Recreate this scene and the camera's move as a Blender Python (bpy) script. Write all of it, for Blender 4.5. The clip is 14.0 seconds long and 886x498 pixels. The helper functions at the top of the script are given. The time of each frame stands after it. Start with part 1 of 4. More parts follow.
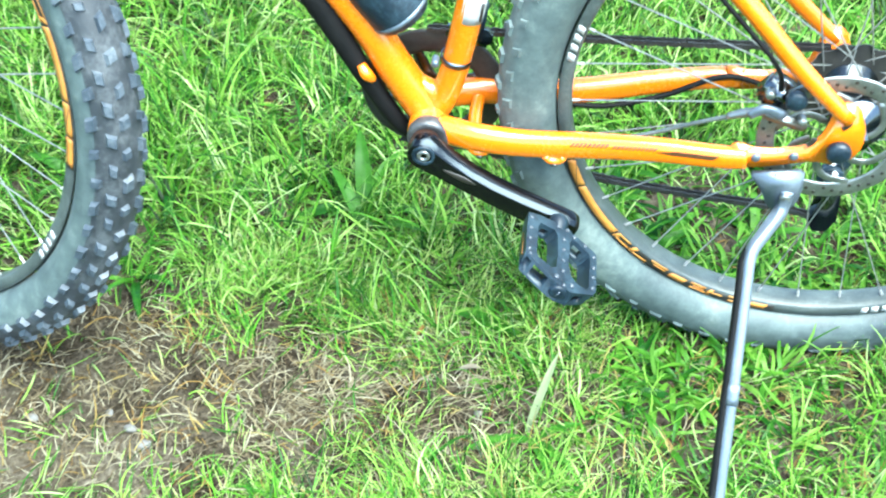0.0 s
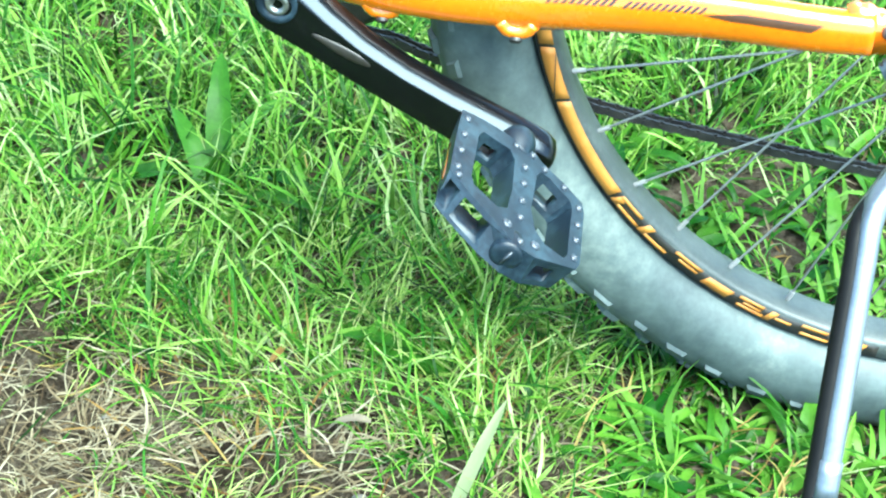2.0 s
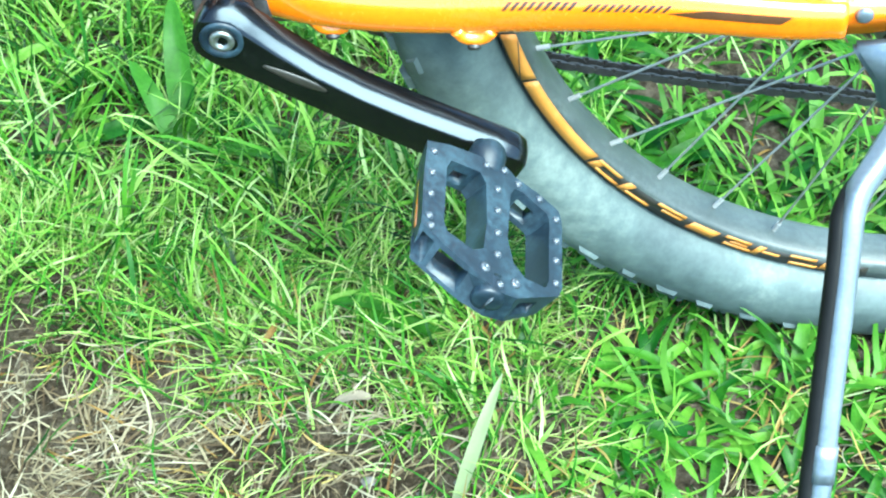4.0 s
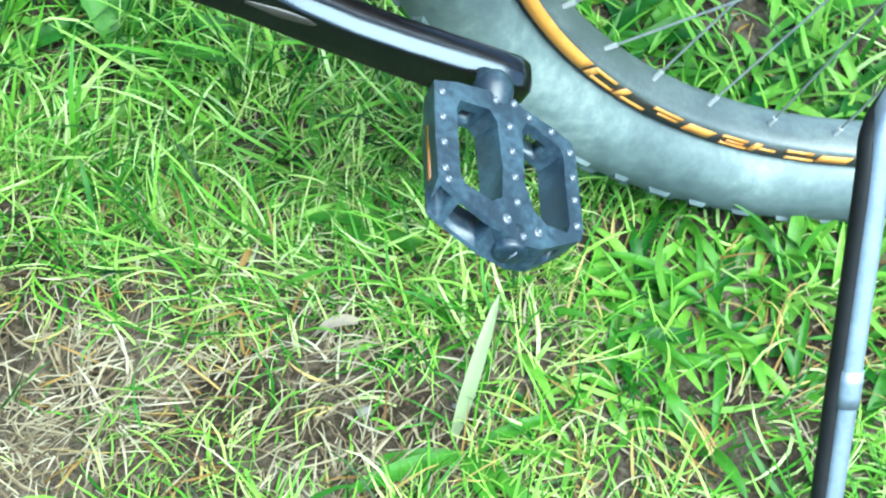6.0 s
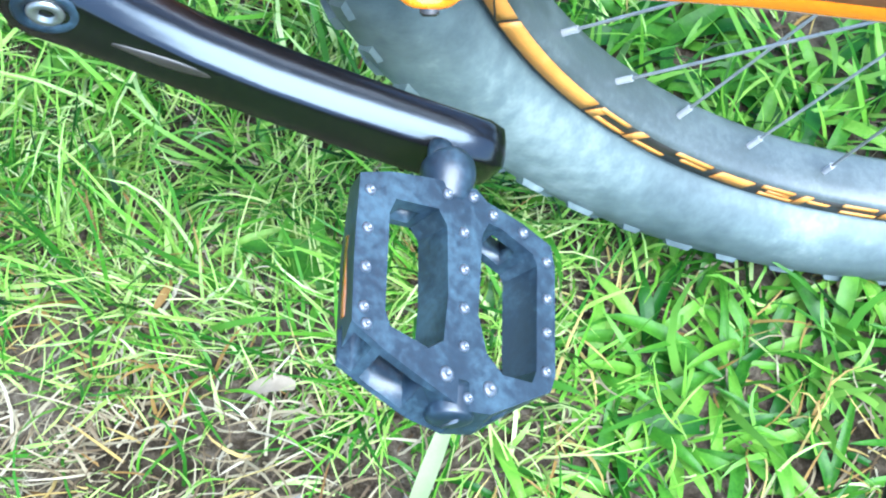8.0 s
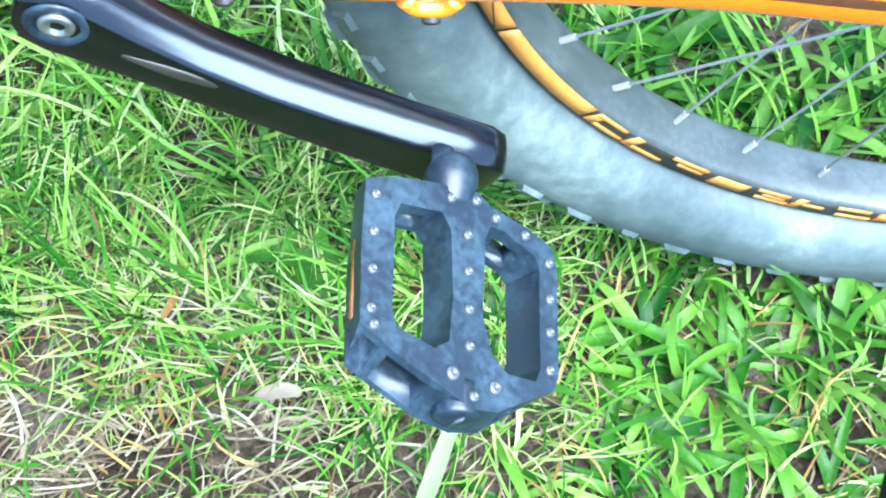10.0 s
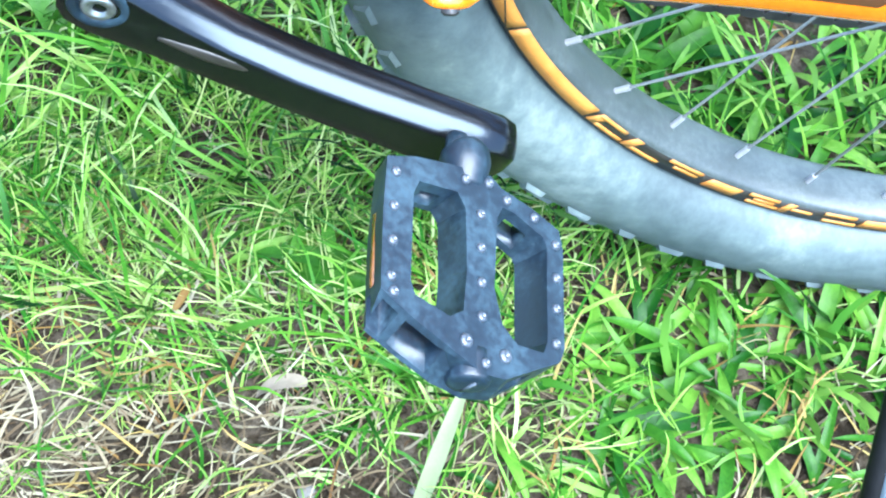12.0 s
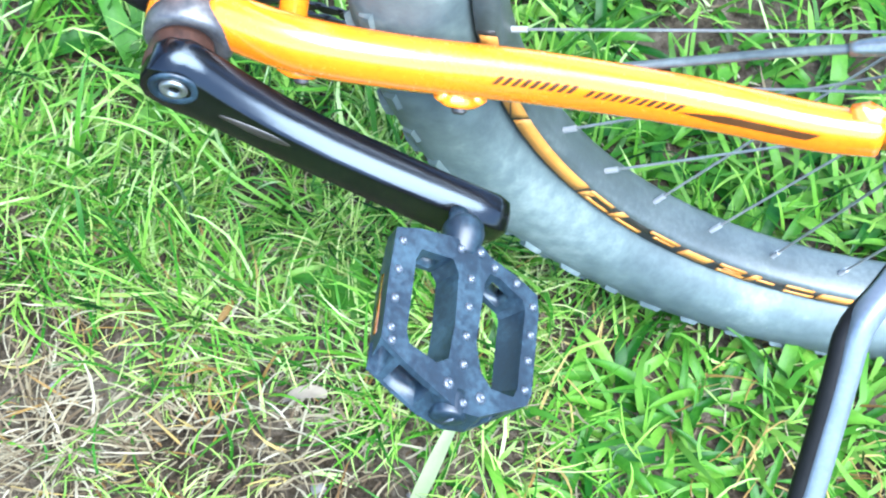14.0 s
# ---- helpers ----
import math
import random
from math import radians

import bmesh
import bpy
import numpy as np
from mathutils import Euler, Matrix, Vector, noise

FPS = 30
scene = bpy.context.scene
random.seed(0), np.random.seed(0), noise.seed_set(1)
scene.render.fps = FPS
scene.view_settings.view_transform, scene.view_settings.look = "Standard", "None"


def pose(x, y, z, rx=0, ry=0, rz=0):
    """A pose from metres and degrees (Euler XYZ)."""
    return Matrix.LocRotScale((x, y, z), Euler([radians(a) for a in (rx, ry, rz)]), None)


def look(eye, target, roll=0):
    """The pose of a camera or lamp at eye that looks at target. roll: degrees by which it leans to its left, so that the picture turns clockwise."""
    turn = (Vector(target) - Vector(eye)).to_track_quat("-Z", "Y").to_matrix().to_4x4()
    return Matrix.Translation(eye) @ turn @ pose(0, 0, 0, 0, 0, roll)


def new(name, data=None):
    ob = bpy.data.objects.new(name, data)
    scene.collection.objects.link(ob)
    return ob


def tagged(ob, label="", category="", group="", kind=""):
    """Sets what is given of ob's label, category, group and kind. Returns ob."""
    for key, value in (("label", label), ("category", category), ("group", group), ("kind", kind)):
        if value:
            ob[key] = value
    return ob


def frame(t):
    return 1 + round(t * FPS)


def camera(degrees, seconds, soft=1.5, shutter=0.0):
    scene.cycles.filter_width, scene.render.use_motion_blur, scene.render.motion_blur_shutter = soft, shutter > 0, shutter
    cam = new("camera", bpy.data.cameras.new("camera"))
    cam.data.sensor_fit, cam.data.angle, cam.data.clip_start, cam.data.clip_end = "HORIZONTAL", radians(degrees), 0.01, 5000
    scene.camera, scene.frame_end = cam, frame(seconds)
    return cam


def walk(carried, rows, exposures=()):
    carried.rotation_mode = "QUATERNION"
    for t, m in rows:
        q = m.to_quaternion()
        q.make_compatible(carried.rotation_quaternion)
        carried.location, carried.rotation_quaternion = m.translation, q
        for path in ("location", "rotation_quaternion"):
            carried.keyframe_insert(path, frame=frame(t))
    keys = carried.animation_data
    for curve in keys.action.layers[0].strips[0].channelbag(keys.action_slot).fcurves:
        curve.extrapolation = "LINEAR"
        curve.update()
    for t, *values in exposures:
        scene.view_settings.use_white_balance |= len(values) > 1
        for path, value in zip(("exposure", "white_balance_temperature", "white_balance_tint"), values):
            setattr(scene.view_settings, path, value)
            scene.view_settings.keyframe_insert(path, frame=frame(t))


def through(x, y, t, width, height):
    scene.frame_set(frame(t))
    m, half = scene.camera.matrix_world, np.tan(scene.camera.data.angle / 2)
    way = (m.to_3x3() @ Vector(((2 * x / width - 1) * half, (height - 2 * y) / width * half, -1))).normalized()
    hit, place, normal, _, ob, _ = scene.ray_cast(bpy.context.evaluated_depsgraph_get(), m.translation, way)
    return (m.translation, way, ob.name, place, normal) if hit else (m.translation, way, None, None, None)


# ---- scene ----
cam = camera(34.17, 14.0, soft=2.1, shutter=0.35)
PATH = [
    (0, (0.1481, -1.2287, 1.3036), (0.1020, -0.8024, 0.8838), -1.18),
    (0.5, (0.1139, -1.0673, 1.1501), (0.0812, -0.6434, 0.7267), -1.56),
    (1, (0.1167, -0.9052, 0.9762), (0.0920, -0.4650, 0.5692), 0.13),
    (1.5, (0.1634, -0.8492, 0.8430), (0.1226, -0.3832, 0.4672), 3.42),
    (2, (0.1738, -0.7988, 0.7152), (0.1317, -0.3313, 0.3415), 3.13),
    (2.5, (0.1565, -0.7686, 0.6955), (0.1278, -0.3252, 0.2922), 0.71),
    (3, (0.1515, -0.7142, 0.7443), (0.1261, -0.2979, 0.3129), -0.51),
    (3.2, (0.1591, -0.7008, 0.7674), (0.1283, -0.2922, 0.3292), -2.05),
    (5.3, (0.1749, -0.6234, 0.8678), (0.1426, -0.2732, 0.3817), -3.67),
    (5.5, (0.1576, -0.6122, 0.8668), (0.1359, -0.2699, 0.3745), -2.60),
    (6, (0.1072, -0.5744, 0.8387), (0.1188, -0.2556, 0.3305), -0.24),
    (6.5, (0.0840, -0.5409, 0.8377), (0.1122, -0.2449, 0.3166), -0.15),
    (7, (0.1233, -0.4317, 0.7794), (0.1350, -0.1561, 0.2466), 1.15),
    (7.5, (0.1510, -0.3949, 0.7576), (0.1447, -0.1296, 0.2195), -1.02),
    (8, (0.1585, -0.3731, 0.7349), (0.1490, -0.1126, 0.1945), -0.71),
    (10.3, (0.1543, -0.3886, 0.7482), (0.1463, -0.1186, 0.2124), -1.13),
    (10.5, (0.1505, -0.3974, 0.7543), (0.1446, -0.1242, 0.2201), -0.50),
    (11, (0.1415, -0.4298, 0.7839), (0.1409, -0.1461, 0.2552), -0.25),
    (11.5, (0.1393, -0.4402, 0.7805), (0.1405, -0.1504, 0.2551), 0.80),
    (12, (0.1417, -0.4240, 0.7590), (0.1426, -0.1388, 0.2311), 1.58),
    (12.5, (0.1414, -0.4001, 0.7567), (0.1437, -0.1271, 0.2224), 1.03),
    (13, (0.1466, -0.4008, 0.7634), (0.1444, -0.1260, 0.2300), -0.16),
    (13.5, (0.1568, -0.4217, 0.8234), (0.1459, -0.1459, 0.2906), 1.26),
    (14, (0.1677, -0.4538, 0.8884), (0.1464, -0.1742, 0.3580), 2.10),
]
walk(cam, [(t, look(eye, target, roll)) for t, eye, target, roll in PATH], [(0, 3.28, 5800, -6), (1.5, 3.28, 5800, -7), (2.5, 3.30, 5700, -13), (6, 3.30, 5500, -9), (6.7, 3.34, 5450, -3), (8, 3.44, 5280, 6), (10.5, 3.48, 5280, 6), (14, 3.40, 5350, 7)])

# ---- light: bright hazy sky ----
world = bpy.data.worlds.new("sky")
scene.world = world
world.use_nodes = True
sky = world.node_tree.nodes.new("ShaderNodeTexSky")
sky.sky_type, sky.sun_disc = "NISHITA", False
sky.sun_elevation, sky.sun_rotation = radians(64), radians(133)
world.node_tree.links.new(sky.outputs[0], world.node_tree.nodes["Background"].inputs[0])
world.node_tree.nodes["Background"].inputs[1].default_value = 0.085
sun = new("sun", bpy.data.lights.new("sun", "SUN"))
sun.data.energy, sun.data.angle, sun.data.color = 3.0, radians(60), (1.0, 0.97, 0.91)
sun.matrix_world = look((3.1, -2.9, 8.6), (0, 0, 0))


# ---- materials ----
def shader(name, rough=0.5, metal=0.0, coat=0.0):
    m = bpy.data.materials.new(name)
    m.use_nodes = True
    b = m.node_tree.nodes["Principled BSDF"]
    b.inputs["Roughness"].default_value, b.inputs["Metallic"].default_value = rough, metal
    b.inputs["Coat Weight"].default_value = coat
    b.inputs["Coat Roughness"].default_value = 0.12
    return m, m.node_tree, b


def node(tree, kind, **values):
    n = tree.nodes.new(kind)
    for key, value in values.items():
        n.inputs[key].default_value = value
    return n


def ramp(tree, source, stops):
    r = tree.nodes.new("ShaderNodeValToRGB")
    while len(r.color_ramp.elements) < len(stops):
        r.color_ramp.elements.new(0.5)
    for e, (at, c) in zip(r.color_ramp.elements, stops):
        e.position, e.color = at, (*c, 1)
    tree.links.new(source, r.inputs[0])
    return r


def mixed(name, stops, scale, fine, rough=0.5, metal=0.0, bump=0.1, coat=0.0, spread=0.25, depth=0.001):
    """A surface with colour that varies at two scales, uneven gloss and fine relief."""
    m, tree, b = shader(name, rough, metal, coat)
    place = tree.nodes.new("ShaderNodeTexCoord")
    big = node(tree, "ShaderNodeTexNoise", Scale=scale, Detail=4.0, Roughness=0.6)
    small = node(tree, "ShaderNodeTexNoise", Scale=fine, Detail=3.0, Roughness=0.7)
    add = tree.nodes.new("ShaderNodeMath")
    add.operation = "MULTIPLY_ADD"
    add.inputs[1].default_value = 0.45
    half = tree.nodes.new("ShaderNodeMath")
    half.operation = "MULTIPLY"
    half.inputs[1].default_value = 0.6
    for n in (big, small):
        tree.links.new(place.outputs["Object"], n.inputs["Vector"])
    tree.links.new(big.outputs[0], half.inputs[0])
    tree.links.new(small.outputs[0], add.inputs[0])
    tree.links.new(half.outputs[0], add.inputs[2])
    col = ramp(tree, add.outputs[0], stops)
    tree.links.new(col.outputs[0], b.inputs["Base Color"])
    gloss = node(tree, "ShaderNodeMapRange")
    gloss.inputs[3].default_value, gloss.inputs[4].default_value = max(0.05, rough - spread), min(1, rough + spread)
    tree.links.new(add.outputs[0], gloss.inputs[0])
    tree.links.new(gloss.outputs[0], b.inputs["Roughness"])
    if bump:
        bp = node(tree, "ShaderNodeBump", Strength=bump, Distance=depth)
        tree.links.new(small.outputs[0], bp.inputs["Height"])
        tree.links.new(bp.outputs[0], b.inputs["Normal"])
    return m


def leafy(name, stops, rough=0.45, through=0.35, fine=60, island=0.62, single=0.1):
    """A blade or leaf: each has its own tone, light comes through it."""
    m, tree, b = shader(name, rough)
    b.inputs["Specular IOR Level"].default_value = 0.12
    each = tree.nodes.new("ShaderNodeNewGeometry")
    own = tree.nodes.new("ShaderNodeObjectInfo")
    place = tree.nodes.new("ShaderNodeTexCoord")
    grain = node(tree, "ShaderNodeTexNoise", Scale=float(fine), Detail=2.0)
    patch = node(tree, "ShaderNodeTexNoise", Scale=7.0, Detail=2.0)
    for n in (grain, patch):
        tree.links.new(place.outputs["Object"], n.inputs["Vector"])
    total = None
    for source, weight in ((each.outputs["Random Per Island"], island), (grain.outputs[0], 0.2), (patch.outputs[0], 0.3), (own.outputs["Random"], single)):
        add = tree.nodes.new("ShaderNodeMath")
        add.operation = "MULTIPLY_ADD"
        add.inputs[1].default_value, add.inputs[2].default_value = weight, -0.1
        tree.links.new(source, add.inputs[0])
        if total:
            tree.links.new(total.outputs[0], add.inputs[2])
        total = add
    col = ramp(tree, total.outputs[0], stops)
    tree.links.new(col.outputs[0], b.inputs["Base Color"])
    back = tree.nodes.new("ShaderNodeBsdfTranslucent")
    tree.links.new(col.outputs[0], back.inputs[0])
    mix = tree.nodes.new("ShaderNodeMixShader")
    mix.inputs[0].default_value = through
    tree.links.new(b.outputs[0], mix.inputs[1])
    tree.links.new(back.outputs[0], mix.inputs[2])
    tree.links.new(mix.outputs[0], tree.nodes["Material Output"].inputs[0])
    return m


M_ORANGE = mixed("orange_paint", [(0.2, (0.440, 0.075, 0.0008)), (0.5, (0.535, 0.126, 0.001)), (0.8, (0.555, 0.145, 0.002))], 14, 220, 0.26, 0.0, 0.03, 1.0, 0.1)
M_BLACK = mixed("black_anodised", [(0.25, (0.08398, 0.09364, 0.1035)), (0.6, (0.1136, 0.1243, 0.135)), (0.85, (0.168, 0.172, 0.171))], 30, 400, 0.2, 1.0, 0.04, 0.0, 0.06)
M_CRANK = mixed("glossy_black_enamel", [(0.25, (0.0012, 0.0012, 0.0014)), (0.6, (0.0022, 0.0022, 0.0025)), (0.9, (0.009, 0.009, 0.010))], 40, 500, 0.2, 0.0, 0.03, 0.0, 0.06)
M_CRANK.node_tree.nodes["Principled BSDF"].inputs["Specular IOR Level"].default_value = 0.36
# blue tint stands in for blue sky mirrored in the black enamel
M_CRANK.node_tree.nodes["Principled BSDF"].inputs["Specular Tint"].default_value = (0.72, 0.86, 1.0, 1)
M_GREASE = mixed("rusty_grease", [(0.25, (0.00504, 0.0042, 0.00378)), (0.5, (0.0252, 0.0105, 0.0063)), (0.75, (0.0672, 0.0252, 0.0126))], 60, 500, 0.5, 0.2, 0.3)
M_PLASTIC = mixed("dusty_black_plastic", [(0.3, (0.0021, 0.004275, 0.008)), (0.5, (0.0049, 0.01045, 0.018)), (0.68, (0.0182, 0.0342, 0.048))], 34, 300, 0.42, 0.0, 0.1, 0.0, 0.12)
M_PLASTIC.node_tree.nodes["Principled BSDF"].inputs["Specular IOR Level"].default_value = 0.36
# the pedal's plastic made lighter: highlights on raised bits put into the colour
M_PIN = mixed("highlit_plastic", [(0.3, (0.01134, 0.01436, 0.021)), (0.7, (0.04914, 0.05985, 0.0756))], 200, 900, 0.35, 0.0, 0.1)
M_TYRE = mixed("dusty_tyre_rubber", [(0.3, (0.012, 0.019, 0.022)), (0.42, (0.034, 0.047, 0.050)), (0.56, (0.062, 0.082, 0.081)), (0.70, (0.120, 0.143, 0.134))], 7, 70, 0.6, 0.0, 0.25)
M_TREAD = mixed("tyre_tread", [(0.25, (0.00504, 0.00672, 0.00924)), (0.5, (0.01512, 0.01806, 0.02268)), (0.85, (0.084, 0.0903, 0.0966))], 35, 200, 0.6, 0.0, 0.3)
M_RIM = mixed("dusty_black_rim", [(0.2, (0.01512, 0.01928, 0.0189)), (0.5, (0.0378, 0.04627, 0.04536)), (0.85, (0.0945, 0.1114, 0.105))], 25, 260, 0.45, 0.0, 0.15)
M_DECAL = mixed("orange_decal", [(0.25, (0.315, 0.1008, 0.0126)), (0.6, (0.357, 0.1596, 0.0252)), (0.85, (0.315, 0.21, 0.105))], 30, 260, 0.5, 0.0, 0.1)
# print black, also the painted shade of rotor holes, dropout slots and crank groove
M_INK = mixed("black_decal_recess", [(0.3, (0.0063, 0.00546, 0.00504)), (0.8, (0.0252, 0.021, 0.0168))], 40, 300, 0.45, 0.0, 0.05)
M_BROWNINK = mixed("brown_decal", [(0.3, (0.021, 0.00756, 0.00252)), (0.8, (0.0672, 0.021, 0.0042))], 40, 300, 0.4, 0.0, 0.02, 0.4)
M_STEEL = mixed("dull_steel", [(0.3, (0.13, 0.14, 0.135)), (0.7, (0.26, 0.27, 0.265))], 60, 500, 0.38, 0.85, 0.05)
M_SPOKE = mixed("spoke_steel", [(0.3, (0.090, 0.092, 0.088)), (0.7, (0.200, 0.204, 0.196))], 12, 100, 0.4, 0.35, 0.0)
M_NIPPLE = mixed("pale_nipple", [(0.3, (0.1963, 0.1963, 0.1928)), (0.7, (0.2856, 0.2856, 0.2785))], 90, 700, 0.35, 0.2, 0.0)
M_ALLOY = mixed("silver_alloy", [(0.3, (0.085, 0.105, 0.132)), (0.7, (0.145, 0.170, 0.205))], 25, 300, 0.4, 0.6, 0.06)
M_CHAIN = mixed("oily_chain", [(0.3, (0.012, 0.012, 0.013)), (0.7, (0.045, 0.043, 0.04))], 80, 600, 0.45, 0.4, 0.1)
M_RUBBER = mixed("black_rubber", [(0.3, (0.0018, 0.0018, 0.0021)), (0.8, (0.0072, 0.0072, 0.0075))], 30, 300, 0.55, 0.0, 0.1, 0.0, 0.1)
M_RUBBER.node_tree.nodes["Principled BSDF"].inputs["Specular IOR Level"].default_value = 0.12
M_LUG = mixed("blue_grey_lug", [(0.25, (0.010, 0.014, 0.020)), (0.5, (0.028, 0.037, 0.050)), (0.8, (0.100, 0.115, 0.130))], 35, 200, 0.5, 0.0, 0.3)
M_CUP = mixed("dull_grey_cup", [(0.3, (0.022, 0.023, 0.026)), (0.5, (0.055, 0.056, 0.060)), (0.75, (0.120, 0.115, 0.110))], 60, 300, 0.4, 0.5, 0.2)
M_WHITE = mixed("white_sticker", [(0.3, (0.294, 0.294, 0.294)), (0.8, (0.3444, 0.3444, 0.3444))], 20, 200, 0.4, 0.0, 0.02)
M_REFLECT = mixed("amber_reflector", [(0.3, (0.120, 0.040, 0.004)), (0.8, (0.170, 0.066, 0.009))], 80, 900, 0.2, 0.0, 0.2, 0.8, 0.1)
M_GRASS = leafy("grass", [(0.22, (0.003136, 0.01407, 0.001189)), (0.38, (0.020, 0.080, 0.005)), (0.55, (0.071, 0.176, 0.013)), (0.72, (0.142, 0.240, 0.036)), (0.80, (0.205, 0.285, 0.090)), (0.92, (0.290, 0.330, 0.180))], 0.42, 0.19)
M_BROAD = leafy("broad_leaf", [(0.2, (0.006804, 0.03547, 0.002376)), (0.45, (0.034, 0.104, 0.008)), (0.85, (0.105, 0.200, 0.030))], 0.36, 0.24, 40)
M_LEAF = leafy("weed_leaf", [(0.2, (0.008, 0.042, 0.003)), (0.45, (0.036, 0.108, 0.008)), (0.7, (0.078, 0.172, 0.018)), (0.9, (0.140, 0.225, 0.042))], 0.36, 0.24, 40, 0.05, 0.6)
M_WITHERED = leafy("withered_grass", [(0.2, (0.070, 0.036, 0.010)), (0.5, (0.150, 0.095, 0.026)), (0.85, (0.240, 0.200, 0.070))], 0.55, 0.25)
M_FINE = leafy("fine_grass", [(0.2, (0.030, 0.075, 0.008)), (0.45, (0.095, 0.170, 0.022)), (0.7, (0.185, 0.245, 0.060)), (0.9, (0.280, 0.300, 0.140))], 0.45, 0.2)
M_STRAW = leafy("dry_grass", [(0.2, (0.045, 0.030, 0.015)), (0.38, (0.095, 0.075, 0.042)), (0.6, (0.148, 0.128, 0.080)), (0.86, (0.225, 0.208, 0.150))], 0.6, 0.2)
M_DEAD = leafy("pale_dead_leaf", [(0.2, (0.120, 0.097, 0.068)), (0.5, (0.195, 0.167, 0.128)), (0.8, (0.290, 0.260, 0.215))], 0.6, 0.2)
M_STONE = mixed("pale_pebble", [(0.3, (0.050, 0.046, 0.040)), (0.7, (0.110, 0.105, 0.096))], 60, 400, 0.8, 0.0, 0.3)


def soil_material():
    m, tree, b = shader("dry_soil", 1.0)
    b.inputs["Specular IOR Level"].default_value = 0.03
    place = tree.nodes.new("ShaderNodeTexCoord")
    a = node(tree, "ShaderNodeTexNoise", Scale=9.0, Detail=8.0, Roughness=0.65)
    c = node(tree, "ShaderNodeTexVoronoi", Scale=90.0)
    d = node(tree, "ShaderNodeTexNoise", Scale=140.0, Detail=6.0, Roughness=0.75)
    for n in (a, c, d):
        tree.links.new(place.outputs["Object"], n.inputs["Vector"])
    mul = tree.nodes.new("ShaderNodeMath")
    mul.operation = "MULTIPLY_ADD"
    mul.inputs[1].default_value = 0.5
    half = tree.nodes.new("ShaderNodeMath")
    half.operation = "MULTIPLY"
    half.inputs[1].default_value = 0.5
    tree.links.new(a.outputs[0], half.inputs[0])
    tree.links.new(d.outputs[0], mul.inputs[0])
    tree.links.new(half.outputs[0], mul.inputs[2])
    col = ramp(tree, mul.outputs[0], [(0.34, (0.005, 0.0038, 0.0024)), (0.46, (0.028, 0.0220, 0.0145)), (0.54, (0.066, 0.0545, 0.0385)), (0.68, (0.140, 0.1220, 0.0930))])
    far = tree.nodes.new("ShaderNodeVectorMath")
    far.operation = "LENGTH"
    tree.links.new(place.outputs["Object"], far.inputs[0])
    fade = node(tree, "ShaderNodeMapRange")
    fade.inputs[1].default_value, fade.inputs[2].default_value = 0.8, 1.15
    tree.links.new(far.outputs["Value"], fade.inputs[0])
    turf = ramp(tree, mul.outputs[0], [(0.3, (0.0126, 0.0252, 0.0063)), (0.55, (0.0336, 0.063, 0.0126)), (0.75, (0.0672, 0.1008, 0.0252))])
    both = tree.nodes.new("ShaderNodeMixRGB")
    tree.links.new(fade.outputs[0], both.inputs[0])
    tree.links.new(col.outputs[0], both.inputs[1])
    tree.links.new(turf.outputs[0], both.inputs[2])
    tree.links.new(both.outputs[0], b.inputs["Base Color"])
    bp = node(tree, "ShaderNodeBump", Strength=0.9, Distance=0.010)
    tree.links.new(d.outputs[0], bp.inputs["Height"])
    bq = node(tree, "ShaderNodeBump", Strength=0.4, Distance=0.004)
    tree.links.new(c.outputs[0], bq.inputs["Height"])
    tree.links.new(bp.outputs[0], bq.inputs["Normal"])
    tree.links.new(bq.outputs[0], b.inputs["Normal"])
    return m


M_SOIL = soil_material()


# ---- mesh helpers ----
def part(name, bm, material, parent=None, label="", smooth=True):
    me = bpy.data.meshes.new(name)
    bmesh.ops.recalc_face_normals(bm, faces=bm.faces[:])
    bm.to_mesh(me)
    bm.free()
    if smooth:
        for p in me.polygons:
            p.use_smooth = True
    me.materials.append(material)
    ob = new(name, me)
    ob.parent = parent
    if label:
        tagged(ob, label)
    return ob


def again(name, me, m, parent):
    ob = new(name, me)
    ob.parent = parent
    ob.matrix_basis = m
    return ob


def loft(bm, rings, closed=False, caps=True):
    """Joins rings of equal length into a skin."""
    rows = [[bm.verts.new(p) for p in ring] for ring in rings]
    n = len(rows[0])
    pairs = list(zip(rows[:-1], rows[1:])) + ([(rows[-1], rows[0])] if closed else [])
    for a, b in pairs:
        for i in range(n):
            bm.faces.new((a[i], a[(i + 1) % n], b[(i + 1) % n], b[i]))
    if caps and not closed:
        bm.faces.new(rows[0][::-1])
        bm.faces.new(rows[-1])
    return bm


def spline(points, steps):
    """A smooth line through the points."""
    p = [Vector(q) for q in points]
    p = [2 * p[0] - p[1], *p, 2 * p[-1] - p[-2]]
    out = []
    for i in range(1, len(p) - 2):
        for k in range(steps):
            t = k / steps
            out.append(0.5 * ((2 * p[i]) + (p[i + 1] - p[i - 1]) * t + (2 * p[i - 1] - 5 * p[i] + 4 * p[i + 1] - p[i + 2]) * t * t + (3 * p[i] - p[i - 1] - 3 * p[i + 1] + p[i + 2]) * t ** 3))
    out.append(p[-2])
    return out


